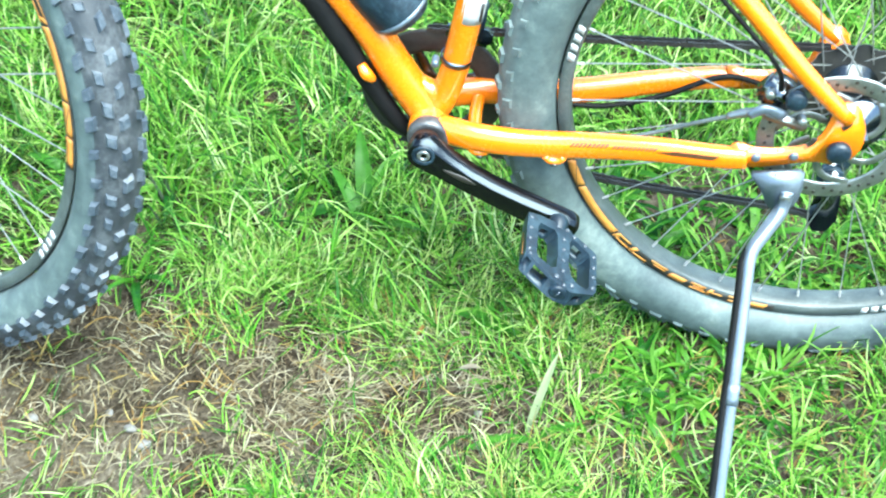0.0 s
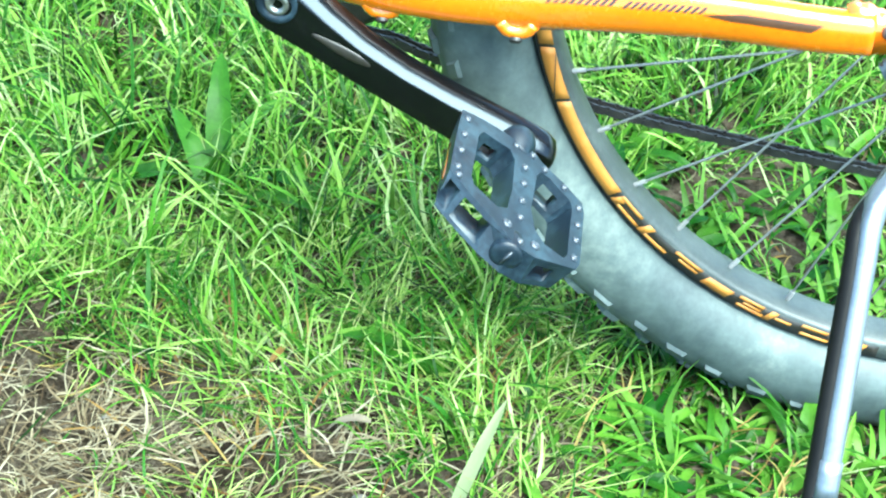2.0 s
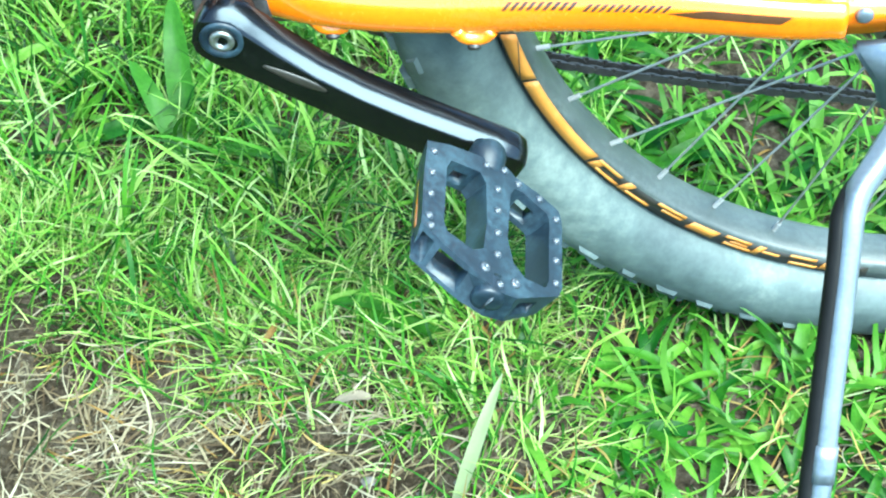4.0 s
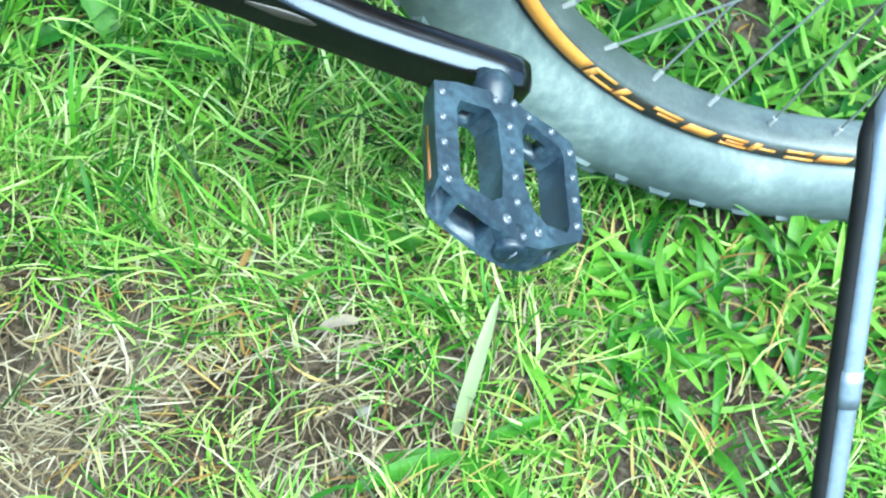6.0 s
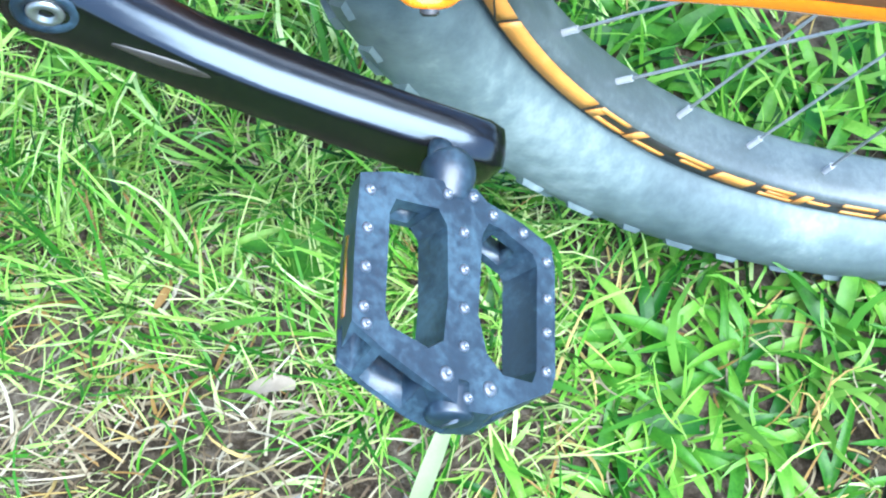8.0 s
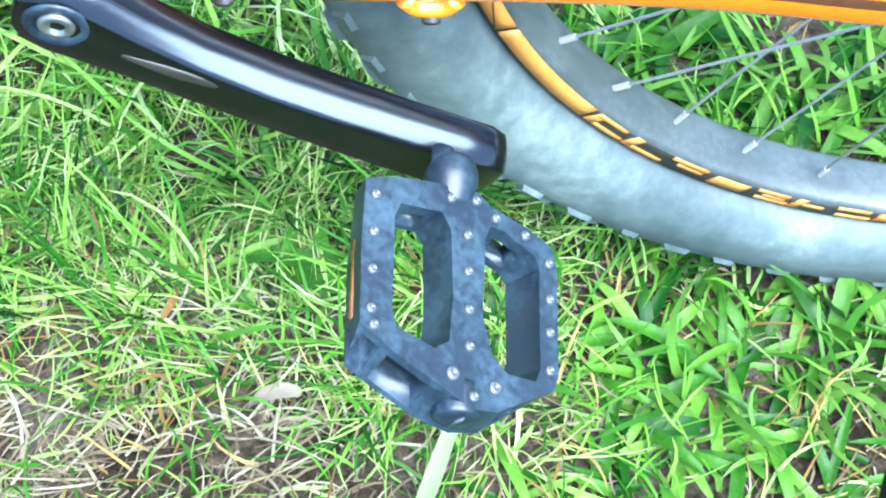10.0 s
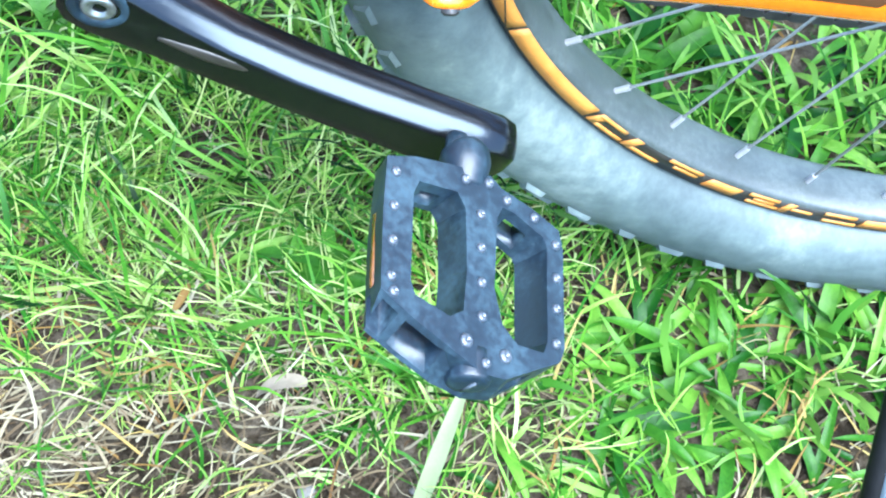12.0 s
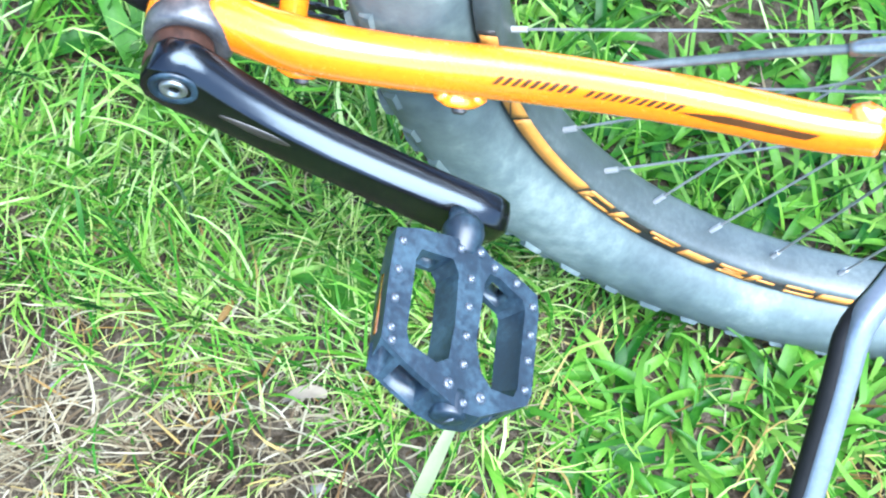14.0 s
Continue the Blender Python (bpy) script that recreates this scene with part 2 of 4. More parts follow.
def tube(points, radii, sides=16, steps=6, flat=1.0, bm=None, power=2.0, side=(0, 1, 0)):
    """A round or squarish tube along a smooth line; radii one number or one per point; flat: its width in y over its height."""
    bm = bm or bmesh.new()
    line = spline(points, steps)
    if isinstance(radii, (int, float)):
        radii = [radii] * len(points)
    rad = [v.x for v in spline([(r, 0, 0) for r in radii], steps)]
    rings = []
    for i, c in enumerate(line):
        d = (line[min(i + 1, len(line) - 1)] - line[max(i - 1, 0)]).normalized()
        s = Vector(side)
        s = (s - s.dot(d) * d)
        s = s.normalized() if s.length > 1e-4 else d.orthogonal().normalized()
        u = d.cross(s)
        ring = []
        for k in range(sides):
            a = 2 * math.pi * k / sides
            ca, sa = math.cos(a), math.sin(a)
            ca, sa = math.copysign(abs(ca) ** (2 / power), ca), math.copysign(abs(sa) ** (2 / power), sa)
            ring.append(c + rad[i] * (flat * ca * s + sa * u))
        rings.append(ring)
    return loft(bm, rings)


def turned(profile, centre=(0, 0, 0), sides=48, bm=None, closed=False):
    """A body turned about the y axis, from pairs of radius and y."""
    bm = bm or bmesh.new()
    rings = []
    for k in range(sides):
        a = 2 * math.pi * k / sides
        rings.append([Vector(centre) + Vector((r * math.cos(a), y, r * math.sin(a))) for r, y in profile])
    rows = [[bm.verts.new(p) for p in ring] for ring in rings]
    n = len(profile)
    for i in range(sides):
        a, b = rows[i], rows[(i + 1) % sides]
        for k in range(n if closed else n - 1):
            bm.faces.new((a[k], a[(k + 1) % n], b[(k + 1) % n], b[k]))
    if not closed:
        bmesh.ops.remove_doubles(bm, verts=bm.verts[:], dist=1e-6)
    return bm


def plate(outline, y0, y1, bevel=0.0015):
    """A flat plate in the plane of x and z, with rounded edges."""
    bm = bmesh.new()
    a = [bm.verts.new((x, y0, z)) for x, z in outline]
    b = [bm.verts.new((x, y1, z)) for x, z in outline]
    n = len(a)
    bm.faces.new(a)
    bm.faces.new(b[::-1])
    for i in range(n):
        bm.faces.new((a[i], b[i], b[(i + 1) % n], a[(i + 1) % n]))
    bmesh.ops.recalc_face_normals(bm, faces=bm.faces[:])
    if bevel:
        bmesh.ops.bevel(bm, geom=bm.edges[:], offset=bevel, segments=2, affect="EDGES", clamp_overlap=True)
    return bm


def block(size, m=Matrix(), bevel=0.001, bm=None):
    b = bmesh.new()
    bmesh.ops.create_cube(b, size=1, matrix=m @ Matrix.Diagonal((*size, 1)))
    if bevel:
        bmesh.ops.bevel(b, geom=b.edges[:], offset=bevel, segments=2, affect="EDGES", clamp_overlap=True)
    if bm is None:
        return b
    me = bpy.data.meshes.new("scrap")
    b.to_mesh(me)
    b.free()
    bm.from_mesh(me)
    bpy.data.meshes.remove(me)
    return bm


def disc(c, r, y0, y1, bevel=0.0008, sides=24, bm=None):
    """A short cylinder along y with softened rims."""
    lo, hi = min(y0, y1), max(y0, y1)
    return turned([(0, lo), (r - bevel, lo), (r, lo + bevel), (r, hi - bevel), (r - bevel, hi), (0, hi)], (c[0], 0, c[1]), sides, bm)


# ---- ground ----
def lush(x, y):
    """How green the turf is: near 0 on the worn, bare patches."""
    def spot(cx, cy, rx, ry, turn=0.0):
        dx, dy = x - cx, y - cy
        u, v = dx * math.cos(turn) + dy * math.sin(turn), dy * math.cos(turn) - dx * math.sin(turn)
        return math.exp(-((u / rx) ** 2 + (v / ry) ** 2))
    bare = 1.1 * spot(-0.42, -0.15, 0.24, 0.13, 0.1) + 0.75 * spot(-0.2, -0.17, 0.09, 0.06) + 0.95 * spot(0.088, -0.158, 0.055, 0.028, -0.1)
    bare += 0.75 * spot(-0.14, -0.085, 0.05, 0.035) + 0.62 * spot(0.0, -0.13, 0.15, 0.055) + 0.8 * spot(-0.7, -0.02, 0.25, 0.12) + 0.6 * spot(-0.33, -0.26, 0.26, 0.08) + 0.45 * spot(0.2, -0.22, 0.08, 0.04)
    bare += 0.35 * spot(0.246, -0.062, 0.035, 0.03) + 0.5 * spot(0.348, -0.120, 0.04, 0.03)
    bare += 0.8 * spot(0.06, -0.215, 0.075, 0.03, -0.1)
    bare += 0.4 * spot(0.29, -0.2, 0.04, 0.03) + 0.3 * spot(0.40, 0.02, 0.05, 0.05)
    bare += 0.42 * noise.noise((x * 9, y * 9, 3.0)) + 0.3 * noise.noise((x * 28, y * 28, 8.0))
    return max(0.0, min(1.0, 1.0 - bare))


def ground_z(x, y):
    sunk = 0.015 * math.exp(-((x - 0.45) / 0.16) ** 2 - (y / 0.07) ** 2) + 0.012 * math.exp(-((x + 0.62) / 0.14) ** 2 - (y / 0.08) ** 2)
    return -0.014 - sunk + 0.012 * noise.noise((x * 5, y * 5, 0)) + 0.006 * noise.noise((x * 22, y * 22, 2)) + 0.0025 * noise.noise((x * 70, y * 70, 5))


def build_ground():
    """One sheet: fine under the bicycle, coarser out to the horizon."""
    def axis(lo, hi, step):
        inner = list(np.arange(lo, hi + 1e-6, step))
        out, d = [], step
        edge = hi
        while edge < 900:
            d *= 1.6
            edge += d
            out.append(edge)
        back, d, edge = [], step, lo
        while edge > -900:
            d *= 1.6
            edge -= d
            back.append(edge)
        return back[::-1] + inner + out
    xs, ys = axis(-1.0, 0.85, 0.009), axis(-0.6, 0.95, 0.009)
    verts = []
    for y in ys:
        for x in xs:
            near = abs(x) < 1.1 and abs(y) < 1.1
            verts.append((x, y, ground_z(x, y) if near else -0.014))
    w = len(xs)
    faces = [(j * w + i, j * w + i + 1, (j + 1) * w + i + 1, (j + 1) * w + i) for j in range(len(ys) - 1) for i in range(w - 1)]
    me = bpy.data.meshes.new("ground")
    me.from_pydata(verts, [], faces)
    for p in me.polygons:
        p.use_smooth = True
    me.materials.append(M_SOIL)
    return tagged(new("ground", me), "dry brown crumbly soil under the turf", "ground", kind="structure")


build_ground()


# ---- bicycle ----
HUB = Vector((0.4533, 0.0, 0.342))
AXLE = Vector((0.43, 0.0, 0.338))
WHEEL = 1.07
BB = Vector((0.004, 0.0, 0.302))
bike = tagged(new("bicycle"), "orange mountain bike with dusty tyres on its kickstand", "bicycle")


def wheel_ring(name, parent):
    """Rim with flanges and a hollowed inner face, centred on its own axis."""
    half = [(0.290, -0.0135), (0.2895, -0.0148), (0.2790, -0.0146), (0.2768, -0.0120), (0.2758, -0.004)]
    prof = half + [(r, -y) for r, y in half[::-1]] + [(0.287, 0.011), (0.284, 0.0), (0.287, -0.011)]
    return part(name, turned(prof, sides=120, closed=True), M_RIM, parent, "dusty black rim laced with steel spokes")


def make_tyre(parent, rows, count, crown, proud, lug, crown_material):
    prof = []
    for k in range(25):
        a = radians(-156 + 312 * k / 24)
        ca, sa = math.cos(a), math.sin(a)
        outer = ca > 0
        prof.append((0.3165 + (0.0342 * ca ** 0.78 if outer else 0.0275 * ca), 0.0288 * (math.copysign(abs(sa) ** 0.82, sa) if outer else sa)))
    tyre = part("tyre", turned(prof, sides=120, closed=True), M_TYRE, parent, "knobbly rubber tyre grey with dried dust")
    verts, faces = [], []
    rng = random.Random(4)
    for i in range(count):
        for row, (lat, wide, long, rise) in enumerate(rows):
            a = 2 * math.pi * (i + (0.5 if row % 3 == 1 else 0.0) + rng.uniform(-0.05, 0.05)) / count
            b = radians(lat)
            up = Vector((math.cos(a) * math.cos(b), math.sin(b), math.sin(a) * math.cos(b)))
            fore = Vector((-math.sin(a), 0, math.cos(a)))
            side = up.cross(fore)
            b += radians(rng.uniform(-3, 3))
            r = 0.3165 + 0.0333 * math.cos(b) ** 0.78
            c = Vector((r * math.cos(a), 0.0280 * math.copysign(abs(math.sin(b)) ** 0.82, b), r * math.sin(a)))
            wide, long = wide * rng.uniform(0.75, 1.1), long * rng.uniform(0.6, 1.15)
            skew = 0.28 * (1 if row % 2 else -1)
            base = len(verts)
            high = proud * rise * rng.uniform(0.85, 1.1)
            for h, s in ((-0.002, 1.1), (high, 0.72)):
                for u, v in ((-1, -1), (1, -1), (1, 1), (-1, 1)):
                    verts.append(c + up * h + fore * s * long / 2 * (u + skew * v) + side * s * wide / 2 * v)
            faces += [(base + 4, base + 5, base + 6, base + 7)] + [(base + k, base + (k + 1) % 4, base + 4 + (k + 1) % 4, base + 4 + k) for k in range(4)]
    me = bpy.data.meshes.new("tread")
    me.from_pydata(verts, [], faces)
    me.materials.append(lug)
    tread = new("tread", me)
    tread.parent = parent
    tyre.data.materials.append(crown_material)
    for p in tyre.data.polygons:
        if math.hypot(p.center.x, p.center.z) > crown:
            p.material_index = 1
    return tyre


def decal_strip(parent, start, spans, r0, r1, y, material, name, lean=0.0):
    """Short printed pieces that follow the rim's side."""
    for a0, a1 in spans:
        bm = bmesh.new()
        steps = max(2, int((a1 - a0) / 1.0))
        grid = []
        for i in range(steps + 1):
            a = radians(start + a0 + (a1 - a0) * i / steps)
            tip = radians(lean)
            grid.append([bm.verts.new((r * math.cos(a + s), yy, r * math.sin(a + s))) for r, s, yy in ((r0, 0.0, y + 0.00055), (r1, tip, y - 0.00005), (r1, tip, y + 0.0006), (r0, 0.0, y + 0.0012))])
        for p, q in zip(grid[:-1], grid[1:]):
            for k in range(4):
                bm.faces.new((p[k], p[(k + 1) % 4], q[(k + 1) % 4], q[k]))
        bm.faces.new(grid[0][::-1])
        bm.faces.new(grid[-1])
        part(name, bm, material, parent)


def rod_mesh(name, radius, material, sides=6):
    bm = bmesh.new()
    loft(bm, [[(radius * math.cos(2 * math.pi * k / sides), radius * math.sin(2 * math.pi * k / sides), z) for k in range(sides)] for z in (0, 1)])
    me = bpy.data.meshes.new(name)
    bm.to_mesh(me)
    bm.free()
    me.materials.append(material)
    return me


SPOKE, NIPPLE = rod_mesh("spoke", 0.0008, M_SPOKE), rod_mesh("nipple", 0.0016, M_NIPPLE, 8)


def between(a, b):
    d = Vector(b) - Vector(a)
    return Matrix.Translation(a) @ d.to_track_quat("Z", "Y").to_matrix().to_4x4() @ Matrix.Diagonal((1, 1, d.length, 1))


def lace(wheel, first):
    for i in range(38):
        a = radians(first + 360 / 38 * i)
        side = 1 if (i // 2) % 2 else -1
        turn = radians(62 if i % 2 else -62)
        top = Vector((0.2778 * math.cos(a), side * 0.0008, 0.2778 * math.sin(a)))
        low = Vector((0.026 * math.cos(a + turn), side * 0.03, 0.026 * math.sin(a + turn)))
        way = (low - top).normalized()
        again("nipple", NIPPLE, between(top, top + way * 0.010), wheel)
        again("spoke", SPOKE, between(top + way * 0.0095, low), wheel)


# start, end and strokes of each printed sign: plain bars
SIGNS = [(15.7, 20.6, "lhs"), (21.3, 26.2, "sh"), (26.8, 32.2, "lm"), (32.8, 37.4, "b"), (38.0, 42.4, "lhm"), (43.0, 47.0, "sm"), (47.6, 52.0, "lh"), (52.6, 57.4, "b")]
STROKES = {"l": (0.0, 0.86, 0.0, 0.24), "h": (0.06, 0.95, 0.76, 1.0), "m": (0.2, 0.8, 0.42, 0.62), "s": (0.0, 0.24, 0.0, 1.0), "b": (0.0, 0.9, 0.12, 0.92)}


def dress(wheel, start):
    """Orange lettering bars on a black band, on both sides of the label."""
    for turn in (0, 120, 240):
        decal_strip(wheel, start + turn, [(-15.5, 58.5)], 0.2790, 0.2892, -0.0151, M_INK, "decal_band")
        decal_strip(wheel, start + turn, [(-14.5, -8.2), (-7.7, -0.5), (0.0, 14.8)], 0.2798, 0.2880, -0.0157, M_DECAL, "decal_bar", -0.5)
        decal_strip(wheel, start + turn, [(-6.9, -6.4)], 0.2800, 0.2878, -0.0160, M_INK, "decal_line", 5.2)
        for a0, a1, strokes in SIGNS:
            for k in strokes:
                f0, f1, lo, hi = STROKES[k]
                decal_strip(wheel, start + turn, [(a0 + (a1 - a0) * f0, a0 + (a1 - a0) * f1)], 0.2800 + 0.0078 * lo, 0.2800 + 0.0078 * hi, -0.0157, M_DECAL, "decal_letter", -0.9 * (hi - lo))
        decal_strip(wheel, start + turn - 42.0, [(0, 1.5), (2.2, 3.8), (4.6, 6.0), (6.8, 8.6)], 0.2800, 0.2878, -0.0157, M_WHITE, "white_print", -0.6)


rear = wheel_ring("rear_wheel", bike)
rear.location = HUB
rear.scale = (WHEEL, WHEEL, WHEEL)
make_tyre(rear, ((-54, 0.012, 0.0165, 1.3), (-22, 0.012, 0.013, 2.1), (22, 0.012, 0.013, 2.1), (54, 0.012, 0.0165, 1.3)), 66, 0.3475, 0.0019, M_TYRE, M_TYRE)
lace(rear, -149.05)
dress(rear, -156.0)
part("hub", turned([(0, -0.062), (0.009, -0.062), (0.009, -0.04), (0.029, -0.034), (0.029, -0.029), (0.015, -0.022), (0.014, 0.02), (0.028, 0.027), (0.028, 0.032), (0.01, 0.036), (0.01, 0.062), (0, 0.062)], sides=32), M_BLACK, rear)


def brake_rotor(parent):
    bm = bmesh.new()
    turned([(0.061, -0.0545), (0.0635, -0.0552), (0.078, -0.0552), (0.080, -0.0545), (0.080, -0.0532), (0.061, -0.0532)], sides=72, bm=bm, closed=True)
    rotor = part("brake_rotor", bm, M_STEEL, parent, "drilled steel brake disc")
    rotor.location = AXLE
    for i in range(6):
        a = radians(60 * i)
        part("rotor_arm", tube([(r * math.cos(a + s), -0.0542, r * math.sin(a + s)) for r, s in ((0.025, 0.0), (0.04, 0.22), (0.052, 0.5), (0.063, 0.9))], 0.0042, 8, 4, 0.25), M_STEEL, rotor)
    # black discs laid on the ring paint the dark of drilled holes
    hole = disc((0, 0), 0.0021, -0.0556, -0.0553, 0.0001, 10)
    me = None
    for i in range(48):
        a = radians(7.5 * i)
        r = 0.0675 + 0.0035 * (i % 3)
        if me is None:
            ob = part("rotor_hole_shade", hole, M_INK, rotor)
            me = ob.data
            ob.location = (r * math.cos(a), 0, r * math.sin(a))
        else:
            again("rotor_hole_shade", me, Matrix.Translation((r * math.cos(a), 0, r * math.sin(a))), rotor)


brake_rotor(bike)
for r, y in ((0.052, 0.028), (0.046, 0.033), (0.040, 0.038), (0.034, 0.043)):
    bm = bmesh.new()
    n = 56
    ring = [[((r - (0.003 if k % 4 in (2, 3) else 0)) * math.cos(2 * math.pi * k / n), yy, (r - (0.003 if k % 4 in (2, 3) else 0)) * math.sin(2 * math.pi * k / n)) for k in range(n)] for yy in (y, y + 0.0018)]
    part("sprocket", loft(bm, ring), M_CHAIN, rear, smooth=False)

FRONT = pose(-0.623, 0.006, 0.357, -12.0, 0, -24.4) @ Matrix.Diagonal((WHEEL, WHEEL, WHEEL, 1))
front = again("front_wheel", rear.data, FRONT, bike)
make_tyre(front, ((-76, 0.0115, 0.0145, 1.0), (-47, 0.0105, 0.013, 1.0), (-16, 0.0105, 0.015, 1.0), (16, 0.0105, 0.015, 1.0), (47, 0.0105, 0.013, 1.0), (76, 0.0115, 0.0145, 1.0)), 66, 0.330, 0.006, M_LUG, M_TREAD)
lace(front, -140)
dress(front, 7.5)
part("hub", turned([(0, -0.05), (0.009, -0.05), (0.01, -0.036), (0.022, -0.032), (0.013, -0.024), (0.013, 0.024), (0.022, 0.032), (0.01, 0.036), (0, 0.05)], sides=24), M_BLACK, front)


# frame
part("bottom_bracket_shell", turned([(0.017, -0.037), (0.0205, -0.0365), (0.0215, -0.034), (0.0215, 0.034), (0.0205, 0.0365), (0.017, 0.037)], BB, 40), M_ORANGE, bike)
part("down_tube", tube([(0.0, 0, 0.308), (-0.03, 0, 0.36), (-0.079, 0, 0.449), (-0.25, 0, 0.70), (-0.36, 0, 0.84)], [0.0205, 0.020, 0.0185, 0.019, 0.02], 28, 8, 1.1), M_ORANGE, bike)
part("seat_tube", tube([(0.008, 0, 0.305), (0.026, 0, 0.345), (0.05, 0, 0.453), (0.10, 0, 0.72)], [0.0165, 0.0155, 0.0155, 0.0155], 28, 8), M_ORANGE, bike)
part("top_tube", tube([(0.098, 0, 0.70), (-0.12, 0, 0.80), (-0.37, 0, 0.90)], 0.017, 20, 6), M_ORANGE, bike)
part("head_tube", tube([FRONT @ Vector((0.145, 0, 0.41)), (-0.372, 0, 0.80), (-0.40, 0, 0.93)], 0.021, 20, 4), M_ORANGE, bike)
part("gusset", tube([(-0.008, 0, 0.345), (0.012, 0, 0.333), (0.028, 0, 0.352)], [0.010, 0.013, 0.010], 16, 5, 1.0), M_ORANGE, bike)
for s in (-1, 1):
    foot = FRONT @ Vector((0, s * 0.056, 0))
    head = FRONT @ Vector((0.14, s * 0.058, 0.40))
    part("fork_leg", tube([head, head.lerp(foot, 0.6), foot], [0.018, 0.018, 0.012], 16, 6), M_BLACK, bike)
part("fork_crown", tube([FRONT @ Vector((0.14, -0.06, 0.40)), FRONT @ Vector((0.145, 0, 0.415)), FRONT @ Vector((0.14, 0.06, 0.40))], 0.02, 16, 6, 1, side=(1, 0, 0)), M_BLACK, bike)

CS = [(0.018, -0.030, 0.306), (0.06, -0.041, 0.305), (0.115, -0.0440, 0.3025), (0.18, -0.0485, 0.3075), (0.25, -0.0580, 0.3145), (0.31, -0.067, 0.317), (0.342, -0.069, 0.318)]
CR = [0.0165, 0.0165, 0.0158, 0.0152, 0.0142, 0.0135, 0.0125]
near_stay = part("chainstay", tube(CS, CR, 28, 8, 0.74, power=2.3), M_ORANGE, bike)
far_stay = part("chainstay", tube([(x, -y, z) for x, y, z in CS], CR, 28, 8, 0.74, power=2.3), M_ORANGE, bike)
for s in (-1, 1):
    part("seatstay", tube([(0.437, s * 0.0685, 0.375), (0.38, s * 0.066, 0.434), (0.312, s * 0.06, 0.512), (0.2, s * 0.05, 0.63), (0.10, s * 0.018, 0.70)], [0.0085, 0.0098, 0.0102, 0.010, 0.009], 20, 6), M_ORANGE, bike)
    part("dropout", plate([(0.322, 0.332), (0.334, 0.3375), (0.345, 0.331), (0.372, 0.331), (0.398, 0.336), (0.412, 0.348), (0.418, 0.366), (0.422, 0.388), (0.434, 0.396), (0.447, 0.388), (0.456, 0.362), (0.457, 0.340), (0.449, 0.322), (0.43, 0.314), (0.41, 0.317), (0.39, 0.313), (0.36, 0.306), (0.335, 0.304)], s * 0.066 - 0.0045, s * 0.066 + 0.0045, 0.003), M_ORANGE, bike)
part("stay_bridge", tube([(0.056, -0.042, 0.302), (0.054, 0, 0.302), (0.056, 0.042, 0.302)], 0.0075, 16, 5, side=(1, 0, 0)), M_ORANGE, bike)
part("axle_nut", disc((0.432, 0.338), 0.0125, -0.071, -0.083, 0.003, 24), M_PLASTIC, bike, "grey rounded axle end cap")
for x, z in ((0.351, 0.322), (0.389, 0.326)):
    part("frame_bolt", disc((x, z), 0.0048, -0.070, -0.074, 0.0012, 14), M_ALLOY, bike)
# black strips on the solid plate paint the shade inside its hollows
for x, y, z in ((0.404, -0.0708, 0.345), (0.436, -0.0708, 0.368)):
    part("dropout_slot_shade", tube([(x - 0.004, y, z - 0.004), (x, y, z), (x + 0.003, y, z + 0.006)], 0.0032, 10, 4, 0.2), M_INK, bike)

# printed marks on the near chainstay
def stay_mark(x0, x1, up, high, material, slant=0.0, pieces=1, gap=0.25):
    line = spline(CS, 12)
    rad = [v.x for v in spline([(r, 0, 0) for r in CR], 12)]
    def at(x, h):
        i = min(range(len(line)), key=lambda k: abs(line[k].x - x))
        j = min(i + 1, len(line) - 1)
        c, r = line[i].copy(), rad[i]
        if line[j].x != line[i].x:
            f = (x - line[i].x) / (line[j].x - line[i].x)
            c = line[i].lerp(line[j], f)
        v = max(-0.96, min(0.96, h))
        out = 0.74 * (1 - abs(v) ** 2.3) ** (1 / 2.3)
        return c + Vector((0, -r * out - 0.0004, r * v))
    span = (x1 - x0) / pieces
    for p in range(pieces):
        bm = bmesh.new()
        a0, a1 = x0 + p * span, x0 + (p + 1) * span - (gap * span if pieces > 1 else 0)
        n = max(2, int((a1 - a0) / 0.004))
        rows = []
        for i in range(n + 1):
            x = a0 + (a1 - a0) * i / n
            taper = 1.0 if pieces > 1 else min(1.0, 0.15 + 3.2 * i / n)
            rows.append([bm.verts.new(at(x + slant * v, up + high * v * taper)) for v in (-1, -0.3, 0.3, 1)])
        for r, q in zip(rows[:-1], rows[1:]):
            for k in range(3):
                bm.faces.new((r[k], r[k + 1], q[k + 1], q[k]))
        part("printed_mark", bm, material, near_stay)


stay_mark(0.160, 0.200, 0.56, 0.15, M_BROWNINK, 0.002, 9, 0.45)
stay_mark(0.204, 0.250, 0.50, 0.14, M_BROWNINK, 0.002, 11, 0.45)
stay_mark(0.250, 0.310, 0.36, 0.17, M_BROWNINK, 0.003)

# bottom bracket cup, crank arm, pedal
part("bottom_bracket_cup", turned([(0.012, -0.030), (0.0222, -0.0305), (0.0228, -0.034), (0.0228, -0.0435), (0.0205, -0.046), (0.0165, -0.0455), (0.012, -0.044)], (0.006, 0, 0.302), 40), M_CUP, bike, "dull grey bottom bracket cup with old grease")
part("crank_boss", turned([(0.0, -0.043), (0.0150, -0.043), (0.0160, -0.048), (0.0178, -0.056), (0.0178, -0.062), (0.0, -0.062)], (0.004, 0, 0.301), 32), M_GREASE, bike)


